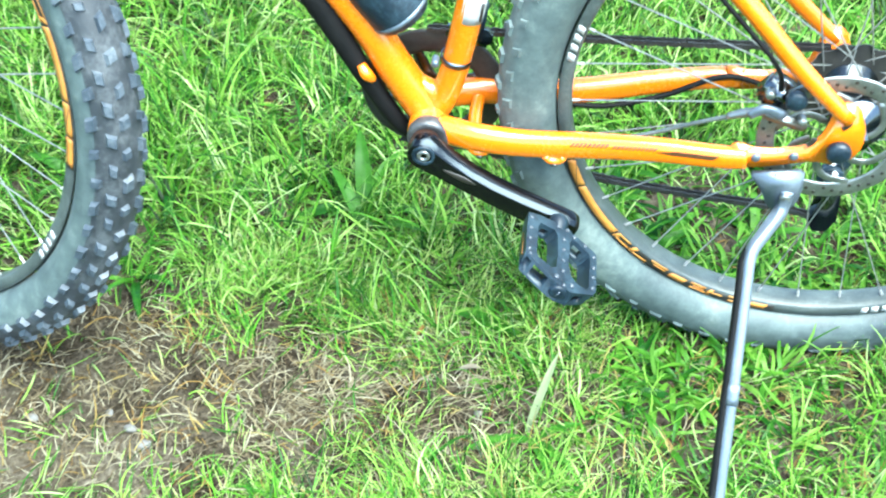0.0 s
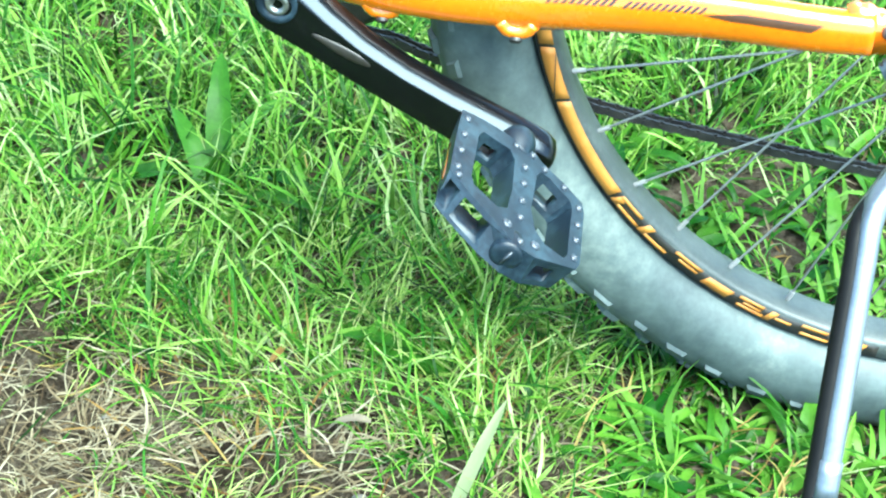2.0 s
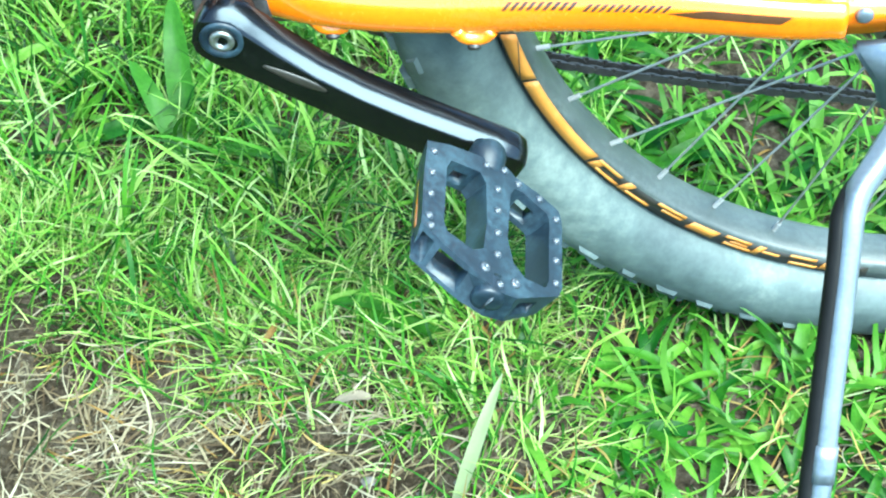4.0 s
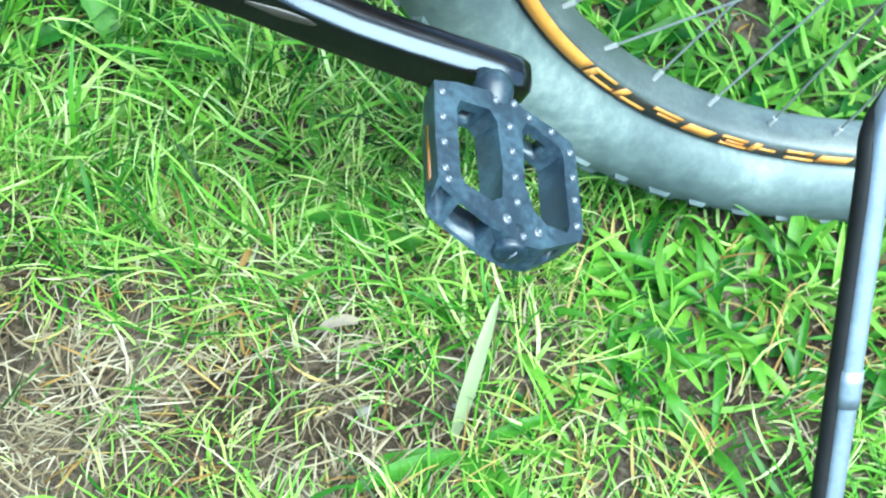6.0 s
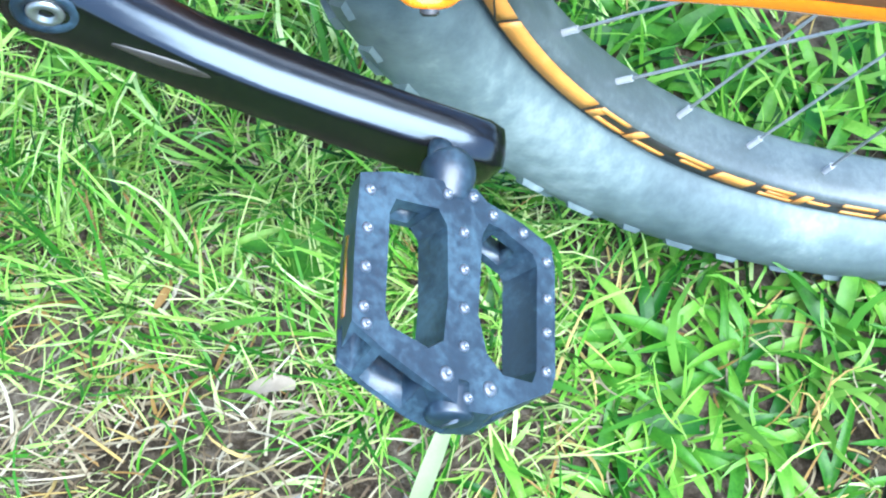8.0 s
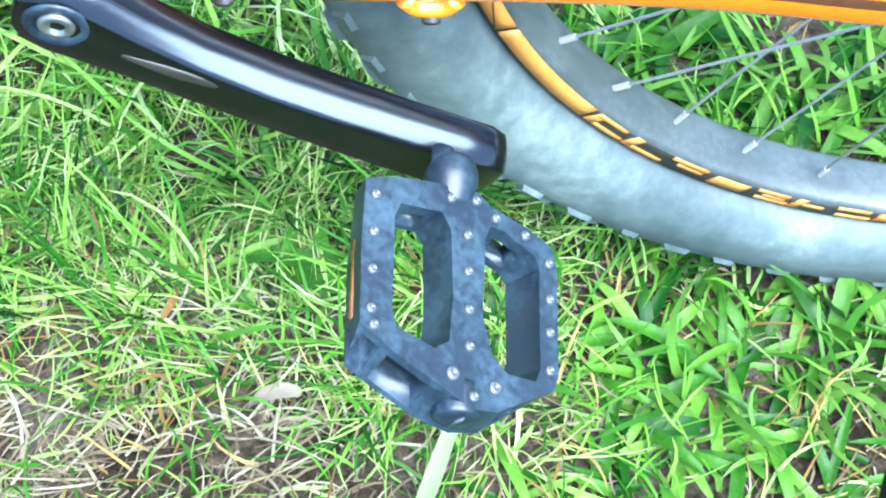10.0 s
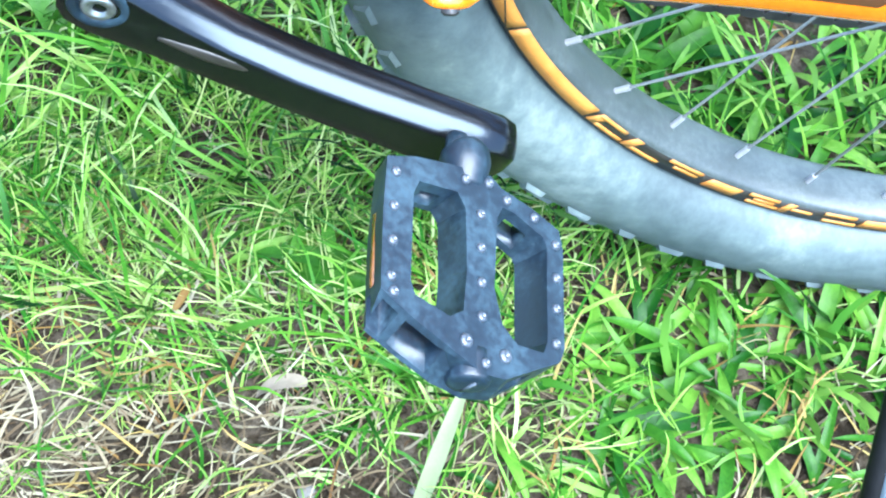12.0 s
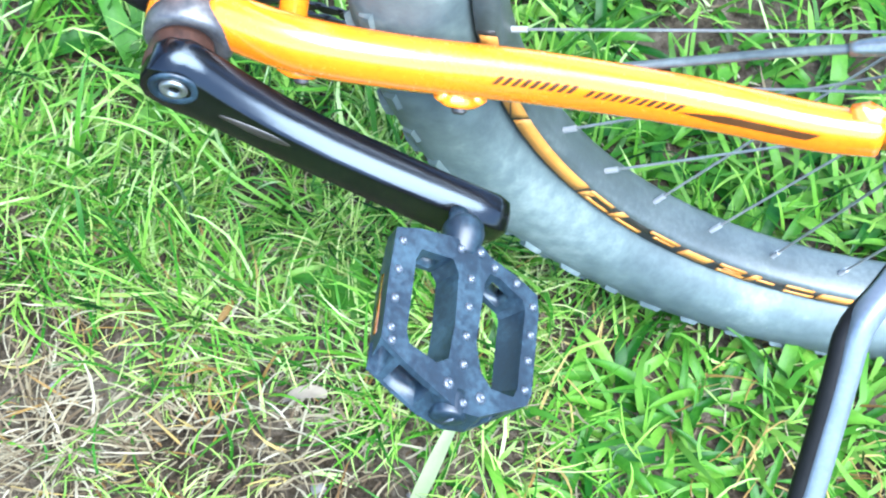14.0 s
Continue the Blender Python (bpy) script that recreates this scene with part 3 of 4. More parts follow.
# outer face, broad chamfer, rounded top, back
SECTION = [(0.90, 1.0), (0.4, 1.0), (-0.05, 1.0), (-0.46, 1.0), (-0.54, 0.985), (-0.58, 0.95), (-0.67, 0.74), (-0.76, 0.52), (-0.83, 0.34), (-0.89, 0.12), (-0.94, -0.12), (-0.98, -0.4), (-1.0, -0.7), (-0.97, -0.88), (-0.88, -0.98), (-0.6, -1.0), (0.6, -1.0), (0.88, -0.98), (0.97, -0.88), (1.0, -0.7), (1.0, 0.7), (0.97, 0.9), (0.95, 0.97)]


def crank(sign, mirror, parent):
    a, b = Vector((0.004, 0, 0.3015)), Vector((0.004 + 0.1515 * mirror, 0, 0.3015 - 0.0765 * mirror))
    d = (b - a).normalized()
    n = Vector((-d.z, 0, d.x)) * -1
    n = n if n.z < 0 else -n
    rings = []
    stations = [(-0.0165, 0.004, 0.004, 0), (-0.0145, 0.0095, 0.006, 0), (-0.010, 0.0140, 0.0070, 0), (0.0, 0.0168, 0.0075, 0), (0.012, 0.0154, 0.0078, 0.0012), (0.03, 0.0132, 0.0080, 0.0032), (0.055, 0.0116, 0.0082, 0.0054), (0.085, 0.0110, 0.0082, 0.0056), (0.115, 0.0114, 0.0080, 0.0042), (0.145, 0.0122, 0.0076, 0.0018), (0.165, 0.0126, 0.0074, 0.0004), (0.177, 0.0120, 0.0072, 0), (0.184, 0.0098, 0.0066, 0), (0.187, 0.0062, 0.005, 0)]
    for s, w, h, sag in stations:
        y = sign * (0.0642 + 0.019 * min(1, max(0, s / 0.16)) ** 1.2)
        c = a + d * s + n * sag + Vector((0, y, 0))
        ring = []
        for u, v in SECTION:
            ring.append(c + n * (1.18 * w * u) + Vector((0, sign * h * (v if v > 0 else 1.5 * v), 0)))
        rings.append(ring)
    return part("crank_arm", loft(bmesh.new(), rings), M_CRANK, parent, "glossy black crank arm with scuffed edges")


arm = crank(-1, 1, bike)
part("crank_washer", turned([(0.0075, -0.0722), (0.0118, -0.0732), (0.0128, -0.0722), (0.0128, -0.0715), (0.0075, -0.0715)], (0.004, 0, 0.3015), 36, closed=True), M_PLASTIC, arm)
part("crank_bolt", turned([(0.0, -0.0716), (0.0035, -0.0716), (0.0038, -0.0735), (0.0062, -0.0738), (0.0072, -0.0728), (0.0072, -0.0705), (0, -0.0705)], (0.004, 0, 0.3015), 24), M_STEEL, arm, "steel hex bolt")
# black strip on the arm's face paints the shade of a shallow dent
groove = tube([(0.025, -0.0742, 0.285), (0.045, -0.0768, 0.2765), (0.07, -0.0792, 0.266)], [0.0012, 0.0034, 0.0010], 10, 8, 0.25)
part("crank_dent_shade", groove, M_INK, arm)


def build_pedal(parent):
    S = Vector((0.1548, -0.1074, 0.2478))
    U, V, N = Vector((0.8, 0, -0.6)), Vector((0, -1, 0)), Vector((0.6, 0, 0.8))
    outline = [(-0.0440, 0.0131), (-0.0448, 0.0402), (-0.0442, 0.0719), (-0.0300, 0.0791), (-0.0161, 0.0847), (0.0062, 0.0933), (0.0176, 0.0922), (0.0461, 0.0768), (0.0486, 0.070), (0.0488, 0.024), (0.0467, 0.015), (0.0321, 0.0097), (0.0147, 0.006), (0.0092, 0.0022), (-0.0116, 0.0045), (-0.030, 0.0080)]
    under = [(-0.0372, 0.0104), (-0.0393, 0.0420), (-0.0389, 0.0818), (-0.0245, 0.0881), (-0.0077, 0.0944), (0.0082, 0.0971), (0.0221, 0.0944), (0.043, 0.080), (0.043, 0.070), (0.043, 0.026), (0.040, 0.017), (0.028, 0.0115), (0.013, 0.008), (0.0085, 0.0035), (-0.010, 0.006), (-0.026, 0.009)]
    hole_a = [(-0.0278, 0.0188), (-0.0085, 0.0165), (-0.0042, 0.0225), (-0.0030, 0.0498), (-0.0045, 0.0690), (-0.0110, 0.0735), (-0.0280, 0.0695), (-0.0304, 0.0640), (-0.0304, 0.0250)]
    low_a = [(-0.0278, 0.0200), (-0.0090, 0.0180), (-0.0050, 0.0225), (-0.0040, 0.0498), (-0.0050, 0.0680), (-0.0110, 0.0720), (-0.0265, 0.0690), (-0.0285, 0.0640), (-0.0285, 0.0250)]
    hole_b = [(0.0155, 0.0150), (0.0218, 0.0155), (0.0375, 0.0215), (0.0396, 0.0260), (0.0392, 0.0700), (0.0370, 0.0752), (0.0232, 0.0755), (0.0155, 0.0690), (0.0112, 0.0544), (0.0125, 0.0210)]
    low_b = [(0.0165, 0.0185), (0.0218, 0.0200), (0.0350, 0.0250), (0.0366, 0.0280), (0.0366, 0.0690), (0.0350, 0.0730), (0.0240, 0.0735), (0.0170, 0.0690), (0.0130, 0.0544), (0.0140, 0.0230)]
    bm = bmesh.new()
    thick = 0.018
    loops, belows = (outline, hole_a, hole_b), (under, low_a, low_b)
    tops = [[bm.verts.new(S + U * u + V * v) for u, v in loop] for loop in loops]
    edges = []
    for loop in tops:
        for i in range(len(loop)):
            edges.append(bm.edges.new((loop[i], loop[(i + 1) % len(loop)])))
    top_faces = [f for f in bmesh.ops.triangle_fill(bm, edges=edges, use_beauty=True)["geom"] if isinstance(f, bmesh.types.BMFace)]
    twin = {}
    for top, below in zip(tops, belows):
        for src, (u, v) in zip(top, below):
            twin[src] = bm.verts.new(S + U * u + V * v - N * thick)
    for f in top_faces:
        bm.faces.new([twin[v] for v in f.verts][::-1])
    for loop in tops:
        for i in range(len(loop)):
            p, q = loop[i], loop[(i + 1) % len(loop)]
            bm.faces.new((p, q, twin[q], twin[p]))
    pedal = part("pedal", bm, M_PLASTIC, parent, "black plastic platform pedal with moulded studs", smooth=False)
    # windows through the end walls, either side of the axle
    axes = Matrix((U, V, N)).transposed().to_4x4()
    cutters = []
    for u0, u1, v0, v1, n0, n1 in ((-0.0410, -0.0335, 0.0690, 0.100, -0.0160, -0.0030), (-0.0300, -0.0115, 0.0650, 0.105, -0.0158, -0.0032), (0.0225, 0.0350, 0.0660, 0.105, -0.0145, -0.0050), (0.0205, 0.0320, -0.004, 0.0240, -0.0145, -0.0050), (-0.0225, -0.0130, -0.004, 0.0230, -0.0145, -0.0060)):
        c = S + U * (u0 + u1) / 2 + V * (v0 + v1) / 2 + N * (n0 + n1) / 2
        cut = part("cutter", block((u1 - u0, v1 - v0, n1 - n0), Matrix.Translation(c) @ axes, 0), M_PLASTIC)
        mod = pedal.modifiers.new("window", "BOOLEAN")
        mod.operation, mod.object, mod.solver = "DIFFERENCE", cut, "EXACT"
        cutters.append(cut)
    bm = bmesh.new()
    bm.from_object(pedal, bpy.context.evaluated_depsgraph_get())
    pedal.modifiers.clear()
    for cut in cutters:
        bpy.data.objects.remove(cut)
    bmesh.ops.remove_doubles(bm, verts=bm.verts[:], dist=1e-5)
    sharp = [e for e in bm.edges if len(e.link_faces) == 2 and e.calc_face_angle(0) > 0.6]
    bmesh.ops.bevel(bm, geom=sharp, offset=0.0010, segments=2, affect="EDGES", clamp_overlap=True)
    bm.to_mesh(pedal.data)
    bm.free()
    pin = None
    spots = [(-0.0395, 0.019), (-0.0398, 0.0346), (-0.0398, 0.0499), (-0.0398, 0.0654), (-0.0383, 0.0715), (-0.0045, 0.0089), (0.0077, 0.0063), (0.0036, 0.0228), (0.0040, 0.0382), (0.0043, 0.0540), (0.0046, 0.0690), (-0.003, 0.0815), (0.0168, 0.0826), (0.0067, 0.0885), (0.0175, 0.0110), (0.0324, 0.0140), (0.0443, 0.0230), (0.0445, 0.0388), (0.0442, 0.0531), (0.0438, 0.0692)]
    for k, (u, v) in enumerate(spots):
        p = S + U * u + V * v
        big_pin = 1.35 if k in (11, 12) else 1.0
        m = Matrix.Translation(p) @ N.to_track_quat("Z", "Y").to_matrix().to_4x4() @ Matrix.Diagonal((big_pin, big_pin, 1, 1))
        if pin is None:
            b = bmesh.new()
            prof = [(0.0026, -0.0005), (0.0021, 0.0008), (0.0014, 0.0016), (0.0008, 0.0014), (0.0004, 0.0006)]
            loft(b, [[(r * math.cos(2 * math.pi * i / 10), r * math.sin(2 * math.pi * i / 10), z) for i in range(10)] for r, z in prof])
            ob = part("stud", b, M_PIN, pedal)
            pin = ob.data
            ob.matrix_basis = m
        else:
            again("stud", pin, m, pedal)
    q = S + U * -0.0408 + V * 0.0505 - N * 0.0100
    part("reflector", block((0.0022, 0.034, 0.0050), Matrix.Translation(q) @ axes, 0.001), M_REFLECT, pedal, "amber reflector strip")
    part("pedal_axle", tube([S - N * 0.0125 + V * -0.020, S - N * 0.0125 + V * -0.006], 0.0048, 16, 3, side=(1, 0, 0)), M_PLASTIC, pedal)
    part("axle_boss", tube([S - N * 0.0068 + V * -0.0092, S - N * 0.0066 + V * -0.0085, S - N * 0.0064 + V * -0.0062, S - N * 0.0066 + V * -0.002, S - N * 0.0080 + V * 0.008], [0.0078, 0.0100, 0.0108, 0.0108, 0.0086], 20, 6, side=(1, 0, 0)), M_PLASTIC, pedal)
    cap = part("axle_cap", tube([S - N * 0.0088 + U * 0.005 + V * v for v in (0.082, 0.0925, 0.0950, 0.0962)], [0.0092, 0.0092, 0.0082, 0.0050], 24, 4, side=(1, 0, 0)), M_PLASTIC, pedal)
    part("cap_ridge", block((0.0022, 0.0016, 0.0105), Matrix.Translation(S - N * 0.0086 + U * 0.005 + V * 0.0960) @ axes, 0.0006), M_PIN, cap)


build_pedal(bike)

# kickstand
stand = part("kickstand", tube([(0.388, -0.078, 0.285), (0.384, -0.085, 0.262), (0.366, -0.112, 0.252), (0.3535, -0.130, 0.240), (0.3505, -0.155, 0.210), (0.344, -0.225, 0.119), (0.3355, -0.317, -0.008)], [0.0075, 0.0072, 0.0068, 0.0066, 0.0064, 0.0062, 0.006], 20, 8, 1.1, power=2.8), M_ALLOY, bike, "silver alloy kickstand with black edge strip")
part("stand_plate", plate([(0.346, 0.306), (0.372, 0.3085), (0.402, 0.312), (0.4035, 0.290), (0.400, 0.268), (0.393, 0.258), (0.378, 0.256), (0.368, 0.264), (0.362, 0.282)], -0.0825, -0.071, 0.003), M_ALLOY, stand, "pale alloy mounting plate")
part("stand_bolt", disc((0.386, 0.279), 0.0062, -0.0822, -0.0875, 0.0015, 16), M_STEEL, stand)
part("stand_collar", tube([(0.3448, -0.2165, 0.1300), (0.3435, -0.2300, 0.1125)], 0.0072, 20, 3, 1.1, power=2.8), M_ALLOY, stand)
part("stand_strip", tube([(0.3780, -0.089, 0.2520), (0.3605, -0.114, 0.2445), (0.3468, -0.132, 0.2340), (0.3440, -0.155, 0.2090), (0.3375, -0.223, 0.1190), (0.3295, -0.311, 0.001)], 0.0052, 12, 8, 1.2), M_RUBBER, stand, "black rubber strip")

# drivetrain on the far side
part("chainring", turned([(0.052, 0.043), (0.058, 0.042), (0.079, 0.042), (0.082, 0.0435), (0.079, 0.046), (0.058, 0.046), (0.052, 0.045)], (0.004, 0, 0.302), 64, closed=True), M_CHAIN, bike, "dark oily chainring")
for i in range(4):
    a = radians(20 + 90 * i)
    part("chainring_arm", tube([(0.004 + r * math.cos(a), 0.046, 0.302 + r * math.sin(a)) for r in (0.0, 0.03, 0.058)], [0.012, 0.008, 0.006], 12, 4, 0.4), M_BLACK, bike)


def chain(points, parent):
    line = spline(points, 40)
    links, carry = [], 0.0
    verts, faces = [], []
    for a, b in zip(line[:-1], line[1:]):
        d = b - a
        while carry < d.length:
            links.append((a + d * (carry / d.length), d.normalized()))
            carry += 0.0127 / 2
        carry -= d.length
    for i, (p, d) in enumerate(links):
        u = Vector((0, 1, 0)).cross(d)
        gap = 0.0036 if i % 2 else 0.0024
        for s in (-1, 1):
            base = len(verts)
            for yy in (gap, gap + 0.001):
                for k in range(8):
                    t = 2 * math.pi * k / 8
                    c = math.cos(t)
                    verts.append(p + d * (0.0066 * c) + u * (0.0042 * math.sin(t) * (0.8 + 0.2 * abs(c))) + Vector((0, s * yy, 0)))
            faces += [tuple(base + k for k in range(8)), tuple(base + 15 - k for k in range(8))]
            faces += [(base + k, base + (k + 1) % 8, base + 8 + (k + 1) % 8, base + 8 + k) for k in range(8)]
    me = bpy.data.meshes.new("chain")
    me.from_pydata(verts, [], faces)
    me.materials.append(M_CHAIN)
    ob = new("chain", me)
    ob.parent = parent
    tagged(ob, "dark oily bicycle chain")


chain([(-0.03, 0.044, 0.228), (0.02, 0.044, 0.222), (0.057, 0.044, 0.2175), (0.088, 0.044, 0.207), (0.203, 0.0445, 0.180), (0.31, 0.045, 0.162), (0.40, 0.045, 0.150), (0.452, 0.045, 0.137)], bike)
chain([(0.004, 0.044, 0.384), (0.10, 0.044, 0.382), (0.18, 0.0445, 0.379), (0.346, 0.044, 0.380), (0.425, 0.043, 0.382)], bike)
mech = part("rear_derailleur", tube([(0.445, 0.058, 0.30), (0.462, 0.066, 0.265), (0.472, 0.064, 0.225), (0.462, 0.056, 0.19)], [0.011, 0.014, 0.015, 0.010], 16, 6, 0.8), M_PLASTIC, bike, "black rear derailleur")
for y in (0.037, 0.053):
    part("cage_plate", plate([(0.448, 0.21), (0.462, 0.216), (0.474, 0.20), (0.475, 0.14), (0.466, 0.122), (0.45, 0.12), (0.442, 0.135), (0.452, 0.17)], y - 0.001, y + 0.001, 0.0006), M_BLACK, mech)
for x, z in ((0.459, 0.198), (0.458, 0.14)):
    part("jockey_wheel", disc((x, z), 0.016, 0.041, 0.049, 0.001, 20), M_PLASTIC, mech)
fd = part("front_derailleur", block((0.05, 0.014, 0.022), pose(0.045, 0.035, 0.385, 0, 12, 0), 0.004), M_BLACK, bike, "black front derailleur cage")
part("derailleur_arm", block((0.022, 0.022, 0.05), pose(0.052, 0.024, 0.412, 0, 10, 0), 0.004), M_PLASTIC, fd)
band = part("clamp_band", turned([(0.0157, -0.0032), (0.0172, -0.0032), (0.0172, 0.0032), (0.0157, 0.0032)], sides=32, closed=True), M_BLACK, fd, "black clamp band round the seat tube")
band.matrix_basis = pose(0.0335, 0, 0.379, 90, 12, 0)
part("clamp_bolt", disc((0.013, 0.386), 0.0042, -0.024, -0.010, 0.001, 12), M_ALLOY, fd)

# brake caliper and its cable
cal = part("brake_caliper", block((0.040, 0.026, 0.034), pose(0.367, -0.046, 0.388, 0, 38, 0), 0.006), M_BLACK, bike, "black and silver disc brake caliper")
part("caliper_arm", tube([(0.372, -0.064, 0.372), (0.352, -0.067, 0.382), (0.338, -0.066, 0.372)], [0.007, 0.006, 0.005], 12, 5, 0.6), M_ALLOY, cal)
part("caliper_knob", disc((0.382, 0.393), 0.011, -0.060, -0.070, 0.002, 20), M_PLASTIC, cal)
part("caliper_bracket", block((0.05, 0.008, 0.012), pose(0.375, -0.058, 0.362, 0, 20, 0), 0.003), M_STEEL, cal)
part("caliper_bolt", disc((0.355, 0.399), 0.0048, -0.056, -0.068, 0.001, 12), M_STEEL, cal)
part("caliper_bolt", disc((0.392, 0.366), 0.0048, -0.056, -0.068, 0.001, 12), M_STEEL, cal)
part("barrel_adjuster", tube([(0.318, -0.051, 0.358), (0.333, -0.052, 0.364), (0.345, -0.054, 0.368)], [0.0035, 0.0048, 0.0048], 12, 4), M_STEEL, cal)
part("brake_cable", tube([(0.215, -0.046, 0.318), (0.249, -0.045, 0.328), (0.29, -0.048, 0.346), (0.322, -0.051, 0.359)], 0.0024, 10, 8), M_RIM, bike)
part("brake_cable", tube([(0.035, -0.030, 0.286), (0.06, -0.040, 0.2885), (0.10, -0.047, 0.2895), (0.145, -0.049, 0.2905), (0.19, -0.050, 0.2965), (0.225, -0.048, 0.312)], 0.0022, 10, 8), M_ALLOY, bike, "grey cable under the chainstay")
for x, y, z in ((0.143, -0.0525, 0.2935), (0.062, -0.044, 0.2930)):
    clip = part("cable_clip", tube([(x - 0.010, y, z + 0.001), (x - 0.005, y, z - 0.0045), (x + 0.005, y, z - 0.0045), (x + 0.010, y, z + 0.001)], 0.0045, 12, 4, 1.2), M_ORANGE, bike)
    part("clip_strap", block((0.0075, 0.0125, 0.004), pose(x, y, z - 0.0085), 0.001), M_INK, clip)
part("brake_hose", tube([(0.366, -0.060, 0.402), (0.357, -0.0735, 0.438), (0.318, -0.070, 0.486), (0.20, -0.058, 0.612), (0.10, -0.026, 0.69)], 0.0025, 10, 8), M_RUBBER, bike, "thin black brake hose along the seatstay")
part("gear_cable", tube([(0.14, 0.036, 0.296), (0.198, 0.040, 0.292), (0.26, 0.048, 0.304), (0.318, 0.056, 0.326), (0.36, 0.060, 0.318), (0.42, 0.064, 0.285), (0.462, 0.066, 0.268)], 0.0032, 10, 8), M_RUBBER, bike)
part("cable_hose", tube([(-0.20, -0.010, 0.60), (-0.111, -0.010, 0.452), (-0.070, -0.010, 0.372), (-0.042, -0.008, 0.315), (-0.022, -0.006, 0.284), (0.004, -0.004, 0.272)], [0.013, 0.013, 0.0115, 0.0105, 0.009, 0.007], 16, 8), M_RUBBER, bike, "black cable hose under the down tube")
part("hose_clip", tube([(-0.066, -0.020, 0.380), (-0.060, -0.024, 0.371), (-0.054, -0.020, 0.361)], [0.005, 0.007, 0.005], 12, 4), M_ORANGE, bike)
part("seat_sticker", tube([(0.0465, 0, 0.432), (0.0530, 0, 0.466)], 0.01575, 24, 3), M_WHITE, bike, "white sticker with small dark print")
part("sticker_print", block((0.0025, 0.001, 0.024), pose(0.0615, -0.0134, 0.447, 0, 11, -30), 0), M_INK, bike)
bottle = tagged(new("drink_bottle"), "dark grey bottle above the orange down tube", "bottle")
bd = Vector((-0.172, 0, 0.26)).normalized()
b0 = Vector((-0.018, 0, 0.428))
part("bottle_body", tube([b0, b0 + bd * 0.006, b0 + bd * 0.03, b0 + bd * 0.16], [0.024, 0.031, 0.034, 0.034], 28, 6), M_PLASTIC, bottle)
part("bottle_band", tube([b0 + bd * 0.010, b0 + bd * 0.014], 0.0342, 28, 3), M_ALLOY, bottle)


# ---- turf ----
def blades(name, count, material, region, length, width, rng, keep, lay=(0.1, 0.9), label="", sway=0.45):
    """Many curved, tapering blades in one mesh."""
    verts, faces = [], []
    x0, x1, y0, y1 = region
    made = tries = 0
    while made < count and tries < count * 12:
        tries += 1
        cx, cy = rng.uniform(x0, x1), rng.uniform(y0, y1)
        k = keep(cx, cy)
        if rng.random() > k:
            continue
        tall = (0.55 + 0.45 * k)
        flow = 9.0 * noise.noise((cx * 6, cy * 6, 6.0)) + rng.gauss(0, 1.1)
        for _ in range(rng.randint(2, 5)):
            x, y = cx + rng.gauss(0, 0.007), cy + rng.gauss(0, 0.007)
            if abs(y) < 0.024 and abs(x - 0.43) < 0.07:
                continue
            L = length * tall * rng.uniform(0.45, 1.25)
            w = width * rng.uniform(0.5, 1.35)
            a = flow + rng.gauss(0, 0.75)
            lean = rng.uniform(*lay)
            bend = rng.uniform(0.2, 1.5)
            curl = rng.gauss(0, sway)
            tw = rng.uniform(-0.5, 0.5)
            px, py, pz = x, y, ground_z(x, y) - 0.004
            base = len(verts)
            n = 5
            for i in range(n):
                f = i / n
                d = (math.cos(a + 2 * curl * f), math.sin(a + 2 * curl * f))
                s = (-d[1], d[0])
                ww = w * (0.75 + 0.5 * f - 1.05 * f * f) / 2
                ct, st = math.cos(tw * f * 2), math.sin(tw * f * 2)
                sx, sy, sz = s[0] * ct, s[1] * ct, st
                verts.append((px - sx * ww, py - sy * ww, pz - sz * ww))
                verts.append((px + sx * ww, py + sy * ww, pz + sz * ww))
                ang = lean + bend * f * f
                step = L / n
                px += d[0] * math.sin(ang) * step
                py += d[1] * math.sin(ang) * step
                pz = max(pz + math.cos(ang) * step, -0.026)
            verts.append((px, py, pz))
            for i in range(n - 1):
                q = base + 2 * i
                faces.append((q, q + 1, q + 3, q + 2))
            q = base + 2 * (n - 1)
            faces.append((q, q + 1, q + 2))
            made += 1
    me = bpy.data.meshes.new(name)
    me.from_pydata(verts, [], faces)
    for p in me.polygons:
        p.use_smooth = True
    me.materials.append(material)
    return tagged(new(name, me), label, "grass", kind="stuff")


rng = random.Random(11)
NEAR = (-0.85, 0.72, -0.42, 0.85)
def tufts(x, y):
    """Turf grows in tufts with dark gaps between them."""
    return max(0.05, min(1.0, 0.46 + 1.5 * noise.noise((x * 34, y * 34, 4.0)) + 0.4 * noise.noise((x * 80, y * 80, 9.0))))


def back(x, y):
    """Where broad leaves on dark soil take over from the fine grass: beside and behind the rear wheel."""
    return max(math.exp(-((x - 0.34) / 0.17) ** 4 - ((y + 0.10) / 0.10) ** 4), math.exp(-((x - 0.36) / 0.19) ** 4 - ((y - 0.19) / 0.15) ** 4))


